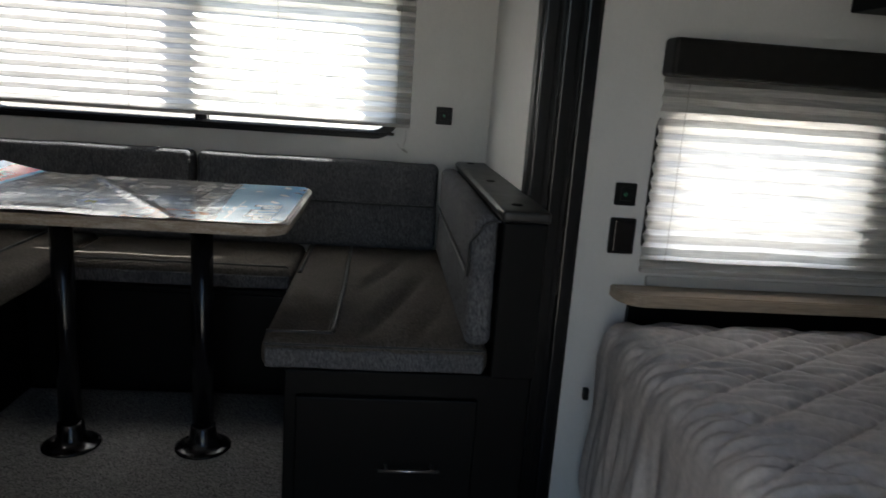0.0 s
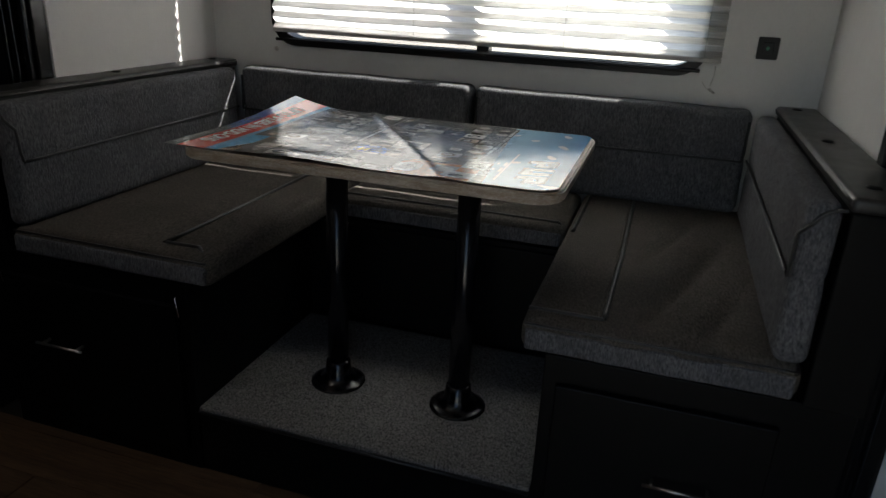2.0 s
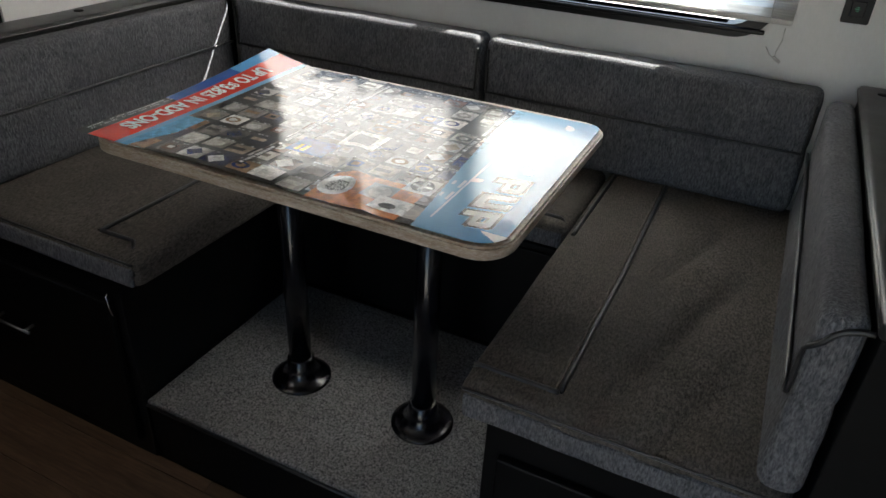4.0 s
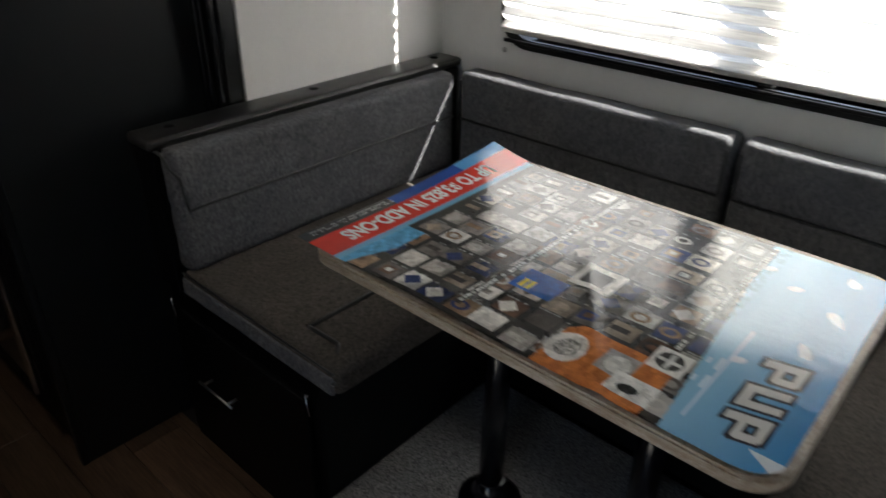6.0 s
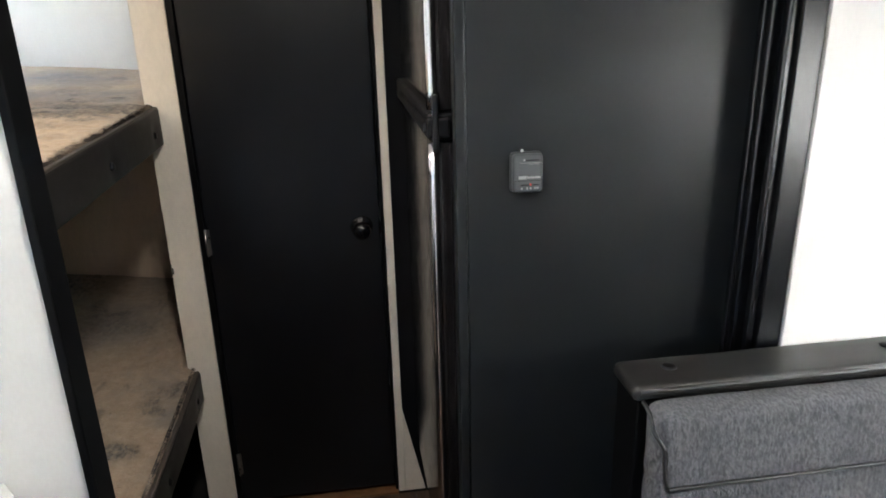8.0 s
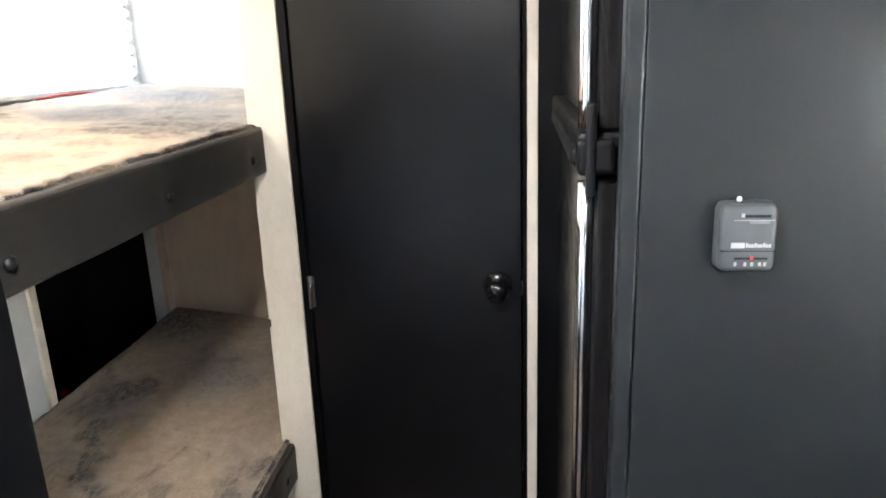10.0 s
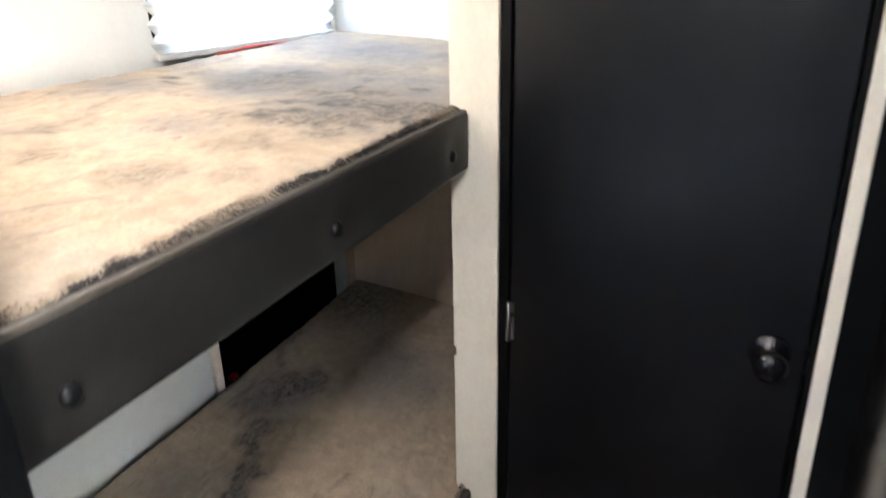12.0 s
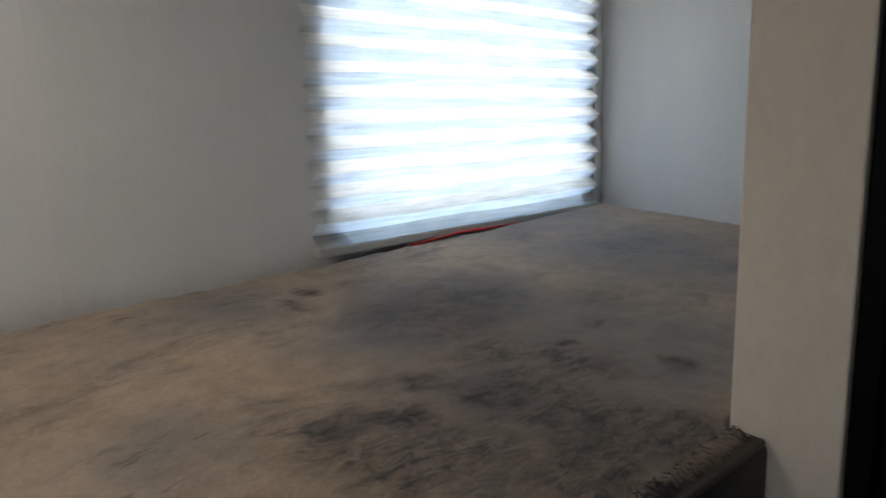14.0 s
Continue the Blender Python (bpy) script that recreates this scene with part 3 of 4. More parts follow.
part("riser", box(-0.5495, 0.3555, 1.822, 2.449, 0.0, 0.188, bev=0.003), BLACK, ob)
part("carpet", soft_box((-0.5485, 1.818, 0.1885), (0.3545, 2.4485, 0.2015), 0.005, (60, 40, 1), lambda p, n: 0.0016 * noise.noise(p * 120) if n.z > 0.5 else 0), CARPET, ob, "short grey looped carpet")
bm = tube(bmesh.new(), [(-0.5485, 1.816, 0.186), (0.3545, 1.816, 0.186)], 0.004, 6)
part("edge_binding", bm, PIPING, ob)


def wrinkle(p, n):
    w = 0.0032 * noise.noise(Vector((p.x * 5, p.y * 2.2, p.z * 4))) + 0.0012 * noise.noise(p * 18)
    return w


def seat_wrinkle(p, n):
    w = wrinkle(p, n)
    if n.z > 0.6:
        for cx, cy, s in ((0.58, 2.0, 1), (0.66, 2.25, 1), (0.70, 1.95, 1), (0.60, 2.5, 1)):
            d = (p.x - cx) * 0.93 - (p.y - cy) * 0.30
            along = (p.x - cx) * 0.30 + (p.y - cy) * 0.93
            w += -0.023 * math.exp(-(d / 0.020) ** 2 - (along / 0.20) ** 2)
    return w


def cushion(name, lo, hi, r, n, material, label, seams, move=wrinkle, group="dinette cushions", pr=0.0042):
    at = ((lo[0] + hi[0]) / 2, (lo[1] + hi[1]) / 2, lo[2])
    ob = thing(name, at, label, "cushion", group)
    part("cover", soft_box(lo, hi, r, n, move), material, ob)
    for s in seams:
        part("piping", tube(bmesh.new(), s, 0.0058 if name == "seat_cushion" else pr, 6), PIPING, ob, "dark stitched piping")
    if name == "seat_cushion":
        part("seam_ridge", tube(bmesh.new(), [Vector(p) + Vector((-0.009, 0, -0.0012)) for p in seams[0]] if abs(seams[0][0][0] - seams[0][-1][0]) < 0.1 else [Vector(p) + Vector((0, 0.009, -0.0012)) for p in seams[0]], 0.0045, 6), material, ob)
        part("front_band", soft_box((lo[0] + 0.012, lo[1] - 0.004, lo[2] + 0.008), (hi[0] - 0.012, lo[1] + 0.012, hi[2] - 0.020), 0.0075, (30, 2, 4), move), FABRIC, ob, "lighter grey front band")
        if abs(seams[0][0][0] - seams[0][-1][0]) < 0.1:
            part("edge_piping", tube(bmesh.new(), dense((lo[0] + 0.01, lo[1] + 0.004, hi[2] - 0.011), (hi[0] - 0.01, lo[1] + 0.004, hi[2] - 0.011), n=24), 0.0032, 6), PIPING, ob)
    return ob


def dense(*pts, n=14):
    out = []
    for a, b in zip(pts, pts[1:]):
        out += [Vector(a).lerp(Vector(b), i / n) for i in range(n)]
    return out + [Vector(pts[-1])]


ST = 0.642  # seat top
cushion("seat_cushion", (0.300, 1.800, 0.564), (0.852, 2.878, ST), 0.028, (26, 40, 3), SEATF, "taupe-grey woven seat cushion, creased, stitched along its edge",
        [dense((0.468, 1.862, ST), (0.474, 2.30, ST - 0.001), (0.470, 2.868, ST)), dense((0.306, 1.864, ST - 0.002), (0.468, 1.862, ST)), dense((0.322, 2.42, ST - 0.001), (0.326, 2.868, ST))], seat_wrinkle)
cushion("seat_cushion", (-1.085, 1.800, 0.564), (-0.470, 2.878, ST), 0.028, (20, 36, 3), SEATF, "taupe-grey woven seat cushion with rolled front corner",
        [dense((-0.640, 1.868, ST), (-0.642, 2.868, ST)), dense((-0.640, 1.868, ST), (-0.545, 1.872, ST), (-0.500, 1.83, ST - 0.010), (-0.480, 1.800, 0.605), n=6)])
cushion("seat_cushion", (-0.466, 2.455, 0.564), (0.296, 2.878, ST - 0.006), 0.030, (24, 14, 3), SEATF, "taupe-grey woven seat cushion below the window",
        [dense((-0.455, 2.50, ST - 0.006), (0.270, 2.50, ST - 0.006)), dense((0.270, 2.50, ST - 0.006), (0.290, 2.49, ST - 0.03), (0.292, 2.478, 0.58), n=6)])

BT, SEAM = 0.972, 0.815


def back_wave(p, n):
    w = wrinkle(p, n)
    return w - 0.004 * math.exp(-((p.z - SEAM) / 0.008) ** 2)


for x0, x1, lab in ((-1.026, -0.118, "grey woven backrest cushion with piped seam below the window"), (-0.104, 0.786, "grey woven backrest cushion with piped seam below the window")):
    cushion("backrest_cushion", (x0, 2.815, ST - 0.002), (x1, 2.905, BT), 0.026, (34, 3, 18), FABRIC, lab,
            [dense((x0 + 0.012, 2.812, SEAM), (x1 - 0.012, 2.812, SEAM), n=20), dense((x0 + 0.012, 2.812, SEAM), (x0 + 0.010, 2.814, 0.94), n=8), dense((x1 - 0.012, 2.812, SEAM), (x1 - 0.010, 2.814, 0.94), n=8)], back_wave)
for xf, xb, lab in ((-1.030, -1.095, "grey woven end backrest cushion with piped seam"), (0.790, 0.855, "grey woven end backrest cushion with piped seam")):
    lo, hi = (min(xf, xb), 1.806, ST - 0.002), (max(xf, xb), 2.812, 0.968)
    sx = xf + (0.003 if xf < 0 else -0.003)
    mx = (xf + xb) / 2
    ax, hw = xf * 0.82 + xb * 0.18, abs(xb - xf) * 0.7
    arc = [(sx, 1.830, SEAM), (sx, 1.8235, 0.84), (sx, 1.819, 0.90)] + [(ax + (xb - xf) / abs(xb - xf) * hw * (1 - math.cos(radians(d))), 1.8045, 0.91 + hw * math.sin(radians(d))) for d in (20, 40, 60, 80)] + [(xb, 1.8045, 0.956)]
    cushion("end_backrest_cushion", lo, hi, 0.024, (3, 34, 18), FABRIC, lab, [dense((sx, 1.83, SEAM), (sx, 2.80, SEAM + 0.008), n=24), dense(*arc, n=4)], back_wave)

for x0, x1, xf in ((0.858, 0.970, 0.858), (-1.197, -1.098, -1.098)):
    ob = thing("bench_end_panel", ((x0 + x1) / 2, 2.3, 0.5625), "dark vinyl-capped panel at the bench end", "panel", "bench end panels")
    part("panel", box(x0 + 0.003, x1 - 0.002, 1.796, 2.90, 0.5625, 0.955, bev=0.004), BLACK, ob)
    part("cap", soft_box((x0 - 0.004, 1.788, 0.9555), (x1 + 0.003, 2.915, 0.985), 0.011, (4, 40, 2), lambda p, n: 0.0015 * noise.noise(p * 9)), LEDGE, ob, "padded dark vinyl cap")
    for y in (1.88, 2.33, 2.84):
        part("button", lathe(bmesh.new(), [(0.014, 0.0), (0.015, 0.002), (0.010, 0.005), (0.003, 0.0055)], ((x0 + x1) / 2 - 0.01, y, 0.9845), "z", 16), BLACKP, ob)
    part("cord_edge", tube(bmesh.new(), dense((xf, 1.80, 0.974), (xf, 2.90, 0.974)), 0.006, 8), LEDGE, ob)

for cx in (-0.566, -1.135):
    solo("bench_clip", tube(bmesh.new(), [(cx, 1.796, 0.535), (cx, 1.788, 0.530), (cx + 0.002, 1.788, 0.505), (cx + 0.006, 1.789, 0.480), (cx + 0.004, 1.796, 0.474)], 0.0022, 6), CHROME, "small bent wire clip on the bench front", "clip", "bench clips")

# ---- table with poster ----
TZ = 0.914
tb = thing("dinette_table", (-0.09, 2.12, 0.2015), "pedestal dinette table with pale wood-look edge on two black legs", "table")
bm = slab(outline(-0.545, 0.356, 1.808, 2.462, 0.065, 10), TZ - 0.025, TZ)
bmesh.ops.bevel(bm, geom=[e for e in bm.edges if abs(e.verts[0].co.z - e.verts[1].co.z) < 1e-5], offset=0.004, segments=2, affect="EDGES")
part("tabletop", bm, TOP_EDGE, tb, "pale ash laminate tabletop")
for lx, ly in ((-0.263, 2.082), (0.098, 2.086)):
    part("leg", lathe(bmesh.new(), [(0.029, 0.226), (0.029, 0.880)], (lx, ly, 0), "z", 28), METALB, tb, "black metal tube leg")
    fl = part("floor_flange", lathe(bmesh.new(), [(0.078, 0.202), (0.078, 0.206), (0.066, 0.209), (0.046, 0.216), (0.038, 0.238), (0.034, 0.270), (0.0305, 0.272)], (lx, ly, 0), "z", 36), METALB, tb, "black domed floor socket")
    for k in range(3):
        a = 2.1 * k + 0.4
        part("screw", lathe(bmesh.new(), [(0.005, 0.2066), (0.004, 0.2095), (0.001, 0.210)], (lx + 0.070 * math.cos(a), ly + 0.070 * math.sin(a), 0), "z", 8), METALB, fl)
    part("top_socket", lathe(bmesh.new(), [(0.034, 0.850), (0.036, 0.868), (0.065, 0.876), (0.065, 0.8815)], (lx, ly, 0), "z", 28), METALB, tb)

PX0, PX1, PY0, PY1 = -0.578, 0.344, 1.816, 2.438


def poster_z(x, y):
    """Height of the creased paper, curling up at one end."""
    z = TZ + 0.0022
    z += 0.0012 * (1 + noise.noise(Vector((x * 5, y * 6, 3)))) + 0.0010 * (1 + math.sin(x * 14 + y * 9)) * 0.5
    lift = max(0.0, (-0.40 - x) / 0.178) * max(0.0, (y - 2.05) / 0.39)
    z += 0.030 * lift ** 1.5
    ridge = math.exp(-(((x + 0.10) + (y - 2.12) * 0.65) / 0.020) ** 2)
    z += 0.0035 * ridge
    wave = math.exp(-((y - 1.84) / 0.05) ** 2) * max(0.0, math.sin((x + 0.45) * 8.0))
    return z + 0.006 * wave


def art():
    """The print as colours over a fine net: coloured bands, a net of small pictures, and large block shapes."""
    nx, ny = 462, 314
    img = np.zeros((ny, nx, 3))
    xs = PX0 + (PX1 - PX0) * (np.arange(nx) + 0.5) / nx
    ys = PY0 + (PY1 - PY0) * (np.arange(ny) + 0.5) / ny
    X, Y = np.meshgrid(xs, ys)
    rng = np.random.RandomState(4)
    img[:] = (0.030, 0.028, 0.027)

    def fill(m, c):
        img[m] = c

    def rect(x0, x1, y0, y1):
        return (X >= x0) & (X < x1) & (Y >= y0) & (Y < y1)

    # edge strip: black with small print, running into blue
    fill(X < -0.542, (0.015, 0.016, 0.02))
    blue = (X < -0.542) & (Y > 2.06)
    img[blue] = np.array((0.02, 0.07, 0.30))
    fill((X < -0.542) & (Y > 2.28), (0.09, 0.30, 0.58))
    for i in range(40):
        y = 1.84 + i * 0.0056
        for x in (-0.570, -0.561):
            if rng.rand() > 0.25:
                fill(rect(x, x + 0.0045, y, y + 0.0035), (0.60, 0.60, 0.60))
    fill((X >= -0.542) & (X < -0.468), (0.62, 0.035, 0.02))
    # pictures
    tones = [(0.50, 0.47, 0.43), (0.33, 0.27, 0.21), (0.04, 0.036, 0.034), (0.13, 0.075, 0.05), (0.24, 0.16, 0.10), (0.42, 0.40, 0.37), (0.03, 0.045, 0.13), (0.62, 0.60, 0.56), (0.09, 0.078, 0.07), (0.19, 0.17, 0.155), (0.28, 0.26, 0.24)]
    cw, ch = 0.058, 0.060
    for i in range(13):
        for j in range(12):
            x, y = -0.440 + i * cw + rng.uniform(-0.006, 0.006), PY0 + 0.008 + j * ch + rng.uniform(-0.006, 0.006)
            if x > 0.15:
                continue
            a = tones[rng.randint(len(tones))]
            b = tones[rng.randint(len(tones))]
            dx, dy = rng.uniform(0, 0.008, 2)
            m = rect(x + dx, x + cw - 0.004, y + dy, y + ch - 0.011)
            fill(m, a)
            shade = 0.55 + 0.75 * np.clip((X - x) / cw * rng.uniform(-1, 1) + (Y - y) / ch * rng.uniform(-1, 1) + 0.5, 0, 1)
            img[m] *= shade[m][:, None]
            cx, cy = x + cw / 2 - 0.004, y + ch / 2 - 0.005
            k = rng.randint(4)
            if k == 0:
                fill(((X - cx) / 0.018) ** 2 + ((Y - cy) / 0.014) ** 2 < 1, b)
                fill(((X - cx) / 0.010) ** 2 + ((Y - cy) / 0.008) ** 2 < 1, a)
            elif k == 1:
                fill(rect(cx - 0.015, cx + 0.013, cy - 0.012, cy + 0.014), b)
                fill(rect(cx - 0.008, cx + 0.007, cy - 0.005, cy + 0.008), tones[rng.randint(len(tones))])
            elif k == 2:
                fill((abs(X - cx) + abs(Y - cy)) < 0.020, b)
            else:
                fill(rect(cx - 0.018, cx + 0.016, cy - 0.004, cy + 0.010), b)
            for q in range(5):
                if rng.rand() > 0.3:
                    fill(rect(x + 0.004 + q * 0.009, x + 0.010 + q * 0.009, y + ch - 0.010, y + ch - 0.006), (0.38, 0.38, 0.37))
    fill(rect(-0.468, -0.405, 1.812, 2.0) & (X - Y * 0.3 < -0.98), (0.10, 0.36, 0.62))
    fill(rect(-0.468, -0.452, 1.812, 2.43), (0.16, 0.38, 0.58))
    # blue and yellow card, orange corner, round white badge
    fill(rect(-0.17, -0.085, 1.965, 2.035), (0.012, 0.09, 0.36))
    fill(rect(-0.16, -0.130, 1.972, 2.002) & ((X * 210).astype(int) % 3 != 0), (0.72, 0.60, 0.04))
    fill(rect(-0.10, -0.02, 2.045, 2.125), (0.72, 0.70, 0.66)), fill(rect(-0.085, -0.037, 2.06, 2.11), (0.02, 0.02, 0.02))
    fill(rect(-0.02, 0.16, 1.812, 1.945) & (X - Y > -1.945), (0.52, 0.17, 0.045))
    fill(((X - 0.006) / 0.032) ** 2 + ((Y - 1.881) / 0.040) ** 2 < 1, (0.70, 0.68, 0.64))
    fill((((X - 0.008) / 0.020) ** 2 + ((Y - 1.881) / 0.024) ** 2 < 1) & (rng.rand(*X.shape) > 0.45), (0.14, 0.14, 0.13))
    fill(rect(0.060, 0.115, 1.865, 1.925), (0.34, 0.33, 0.31)), fill(((X - 0.088) / 0.020) ** 2 + ((Y - 1.895) / 0.022) ** 2 < 1, (0.62, 0.61, 0.58))
    fill(rect(0.095, 0.165, 1.835, 1.885), (0.75, 0.74, 0.71)), fill(((X - 0.125) / 0.016) ** 2 + ((Y - 1.855) / 0.010) ** 2 < 1, (0.02, 0.02, 0.02))
    fill(rect(0.115, 0.170, 1.925, 1.985), (0.74, 0.73, 0.70)), fill(((X - 0.142) / 0.022) ** 2 + ((Y - 1.955) / 0.022) ** 2 < 1, (0.05, 0.05, 0.05))
    fill((abs(X - 0.142) < 0.004) & (abs(Y - 1.955) < 0.02), (0.6, 0.6, 0.58)), fill((abs(Y - 1.955) < 0.004) & (abs(X - 0.142) < 0.02), (0.6, 0.6, 0.58))
    # sky-blue end with large block shapes
    end = X + 0.10 * (Y - 1.812) > 0.192
    tone = np.clip((X - 0.19) / 0.16, 0, 1)[..., None]
    img[end] = ((1 - tone) * np.array((0.26, 0.50, 0.70)) + tone * np.array((0.03, 0.22, 0.50)))[end]
    cloud = np.sin(X * 60 + 3 * np.sin(Y * 23)) + np.sin(Y * 47 + X * 31) > 1.75
    img[end & cloud & (Y > 1.99)] = (0.62, 0.72, 0.80)
    fill((X > 0.315 + 0.02 * np.sin(Y * 80)) & (Y < 1.86), (0.72, 0.78, 0.82))
    fill(rect(0.205, 0.209, 1.86, 2.12) , (0.62, 0.74, 0.84))
    # three bold slanted letters with a dark edge
    for k, sign in enumerate("PUP"):
        top = 1.922 + k * 0.074
        V = X - 0.248
        U = top - Y + 0.25 * (V - 0.03)
        for grow, tone in ((0.006, (0.03, 0.03, 0.035)), (0.0, (0.60, 0.60, 0.58))):
            def bar(u0, u1, v0, v1):
                return (U > u0 - grow) & (U < u1 + grow) & (V > v0 - grow) & (V < v1 + grow)
            if sign == "P":
                m = bar(0, 0.018, 0, 0.058) | bar(0, 0.052, 0.046, 0.058) | bar(0, 0.052, 0.020, 0.031) | bar(0.040, 0.056, 0.024, 0.054)
            else:
                m = bar(0, 0.017, 0, 0.058) | bar(0.040, 0.056, 0, 0.058) | bar(0, 0.056, 0, 0.014)
            fill(m, tone)
    for y in (1.93, 1.985):
        fill(rect(0.196, 0.202, y, y + 0.034), (0.66, 0.78, 0.86)), fill(rect(0.180, 0.186, y + 0.008, y + 0.024), (0.60, 0.74, 0.84))
    # captions between the rows of pictures
    for x, y0, y1 in ((-0.195, 1.85, 2.42), (0.135, 1.99, 2.42)):
        fill(rect(x - 0.006, x + 0.010, y0, y1), (0.035, 0.033, 0.032))
        y = y0
        while y < y1:
            w = rng.uniform(0.004, 0.011)
            if rng.rand() > 0.22:
                fill(rect(x - 0.002, x + 0.006, y, y + w), (0.62, 0.62, 0.60))
            y += w + 0.003
    # uneven ink and small print all over the picture area
    grain = 0.6 * rng.rand(ny // 5 + 1, nx // 5 + 1).repeat(5, 0).repeat(5, 1)[:ny, :nx] + 0.4 * rng.rand(ny, nx)
    area = (X > -0.452) & (X < 0.165)
    img[area] *= (0.55 + 0.8 * grain[area])[:, None]
    return nx, ny, img


def poster():
    nx, ny, img = art()
    me = bpy.data.meshes.new("poster")
    gx = np.linspace(PX0, PX1, nx + 1)
    gy = np.linspace(PY0, PY1, ny + 1)

    def trimmed(x, y):
        """Keep the sheet's end within the rounded table corners."""
        cx, cy = 0.291, min(max(y, 1.873), 2.397)
        d = math.hypot(x - cx, y - cy)
        if x > cx and d > 0.056:
            x, y = cx + (x - cx) * 0.056 / d, cy + (y - cy) * 0.056 / d
        return x, y, poster_z(x, y)

    verts = [trimmed(x, y) for y in gy for x in gx]
    w = nx + 1
    faces = [(j * w + i, j * w + i + 1, (j + 1) * w + i + 1, (j + 1) * w + i) for j in range(ny) for i in range(nx)]
    me.from_pydata(verts, [], faces)
    me.polygons.foreach_set("use_smooth", [True] * len(faces))
    at = me.color_attributes.new("print", "FLOAT_COLOR", "CORNER")
    rgba = np.ones((ny * nx, 4, 4))
    rgba[:, :, :3] = img.reshape(-1, 1, 3)
    at.data.foreach_set("color", rgba.ravel())
    m = bpy.data.materials.new("printed_gloss_paper")
    m.use_nodes = True
    n, l = m.node_tree.nodes, m.node_tree.links
    b = n["Principled BSDF"]
    vc = n.new("ShaderNodeVertexColor")
    vc.layer_name = "print"
    l.new(vc.outputs[0], b.inputs["Base Color"])
    b.inputs["Roughness"].default_value, b.inputs["Specular IOR Level"].default_value = 0.15, 0.38
    b.inputs["Coat Weight"].default_value, b.inputs["Coat Roughness"].default_value = 0.14, 0.10
    co, nz, bp = n.new("ShaderNodeTexCoord"), n.new("ShaderNodeTexNoise"), n.new("ShaderNodeBump")
    nz.inputs["Scale"].default_value, nz.inputs["Detail"].default_value = 15, 4
    bp.inputs["Strength"].default_value, bp.inputs["Distance"].default_value = 0.34, 0.005
    l.new(co.outputs["Object"], nz.inputs[0]), l.new(nz.outputs[0], bp.inputs["Height"]), l.new(bp.outputs[0], b.inputs["Normal"])
    me.materials.append(m)
    ob = tagged(new("poster", me), "glossy printed sales poster, creased, one corner curled up", "poster")
    cu = bpy.data.curves.new("lettering", "FONT")
    cu.offset = 0.0020
    cu.body, cu.size, cu.align_x = "UP TO $3,825 IN ADD-ONS", 0.058, "CENTER"
    tmp = new("lettering_source", cu)
    dg = bpy.context.evaluated_depsgraph_get()
    src = bpy.data.meshes.new_from_object(tmp.evaluated_get(dg))
    bpy.data.objects.remove(tmp)
    bm = bmesh.new()
    bm.from_mesh(src)
    bmesh.ops.triangulate(bm, faces=bm.faces)
    bmesh.ops.subdivide_edges(bm, edges=[e for e in bm.edges if e.calc_length() > 0.02], cuts=2)
    wd = max(v.co.x for v in bm.verts) - min(v.co.x for v in bm.verts)
    k = 0.455 / wd
    for v in bm.verts:
        x, y = -0.527 + v.co.y * 0.98, 2.108 - v.co.x * k
        v.co = (x, y, poster_z(x, y) + 0.0012)
    bmesh.ops.recalc_face_normals(bm, faces=bm.faces)
    part("lettering", bm, WHITEP, ob, "white capitals on a red band")
    return ob


poster()

BLACKDOOR = mat("black_door_laminate", (0.0034, 0.0036, 0.0050), 0.30, spec=0.36, var=0.05, scale=6, fine=300, bump=0.0, stretch=(1, 1, 0.6), coarse=1.5, rvar=0.012)
PLANKE = mat("oak_threshold", (0.22, 0.11, 0.05), 0.5, var=0.2, bump=0.05)
WALLB = mat("white_board", (0.70, 0.70, 0.68), 0.5, var=0.04, bump=0.03)

# ---- bed corner ----
ob = thing("window_shelf", (2.1, 2.05, 0.70), "oak-look shelf below the window with a rounded corner", "shelf")
sp = [(3.10, 2.11), (1.245, 2.11), (1.245, 2.090)] + [(1.245 + 0.075 * (1 - math.cos(radians(a))), 2.085 - 0.085 * math.sin(radians(a))) for a in range(15, 91, 15)] + [(3.10, 2.0)]
bm = slab(sp, 0.700, 0.736)
bmesh.ops.bevel(bm, geom=[e for e in bm.edges if abs(e.verts[0].co.z - e.verts[1].co.z) < 1e-5], offset=0.004, segments=2, affect="EDGES")
part("board", bm, SHELFM, ob)
part("backing", box(1.30, 3.10, 2.088, 2.109, 0.45, 0.6995), BLACK, ob, "dark panel behind the mattress")
part("ledge", box(1.345, 2.2, 2.098, 2.110, 0.738, 0.766, bev=0.002), BLIND_RAIL, ob)


def quilt(p, n):
    """Stuffed lozenges between stitch lines, with loose folds where the cover hangs."""
    if n.z > 0.35:
        flat = min(1.0, (n.z - 0.35) / 0.6)
        a, b = (p.x * 0.62 + p.y * 1.0) / 0.15, (p.x * 0.62 - p.y * 1.0) / 0.15
        q = min(abs(a - round(a)), abs(b - round(b))) * 2
        pad = 0.024 * min(1.0, q * 2.2) ** 0.42
        fold = 0.0048 * math.sin(p.y * 190 + p.x * 14 + 6 * noise.noise(p * 3.5)) * (0.6 + noise.noise(p * 5))
        return (pad + fold) * flat + 0.005 * noise.noise(p * 6)
    k = min(1.0, max(0.0, (0.62 - p.z) / 0.25))
    return 0.022 * k * noise.noise(Vector((p.y * 13 + p.z * 2.5, p.z * 2.2, 1))) + 0.009 * k * noise.noise(Vector((p.y * 31, p.z * 3, 4))) + 0.005 * noise.noise(p * 7)


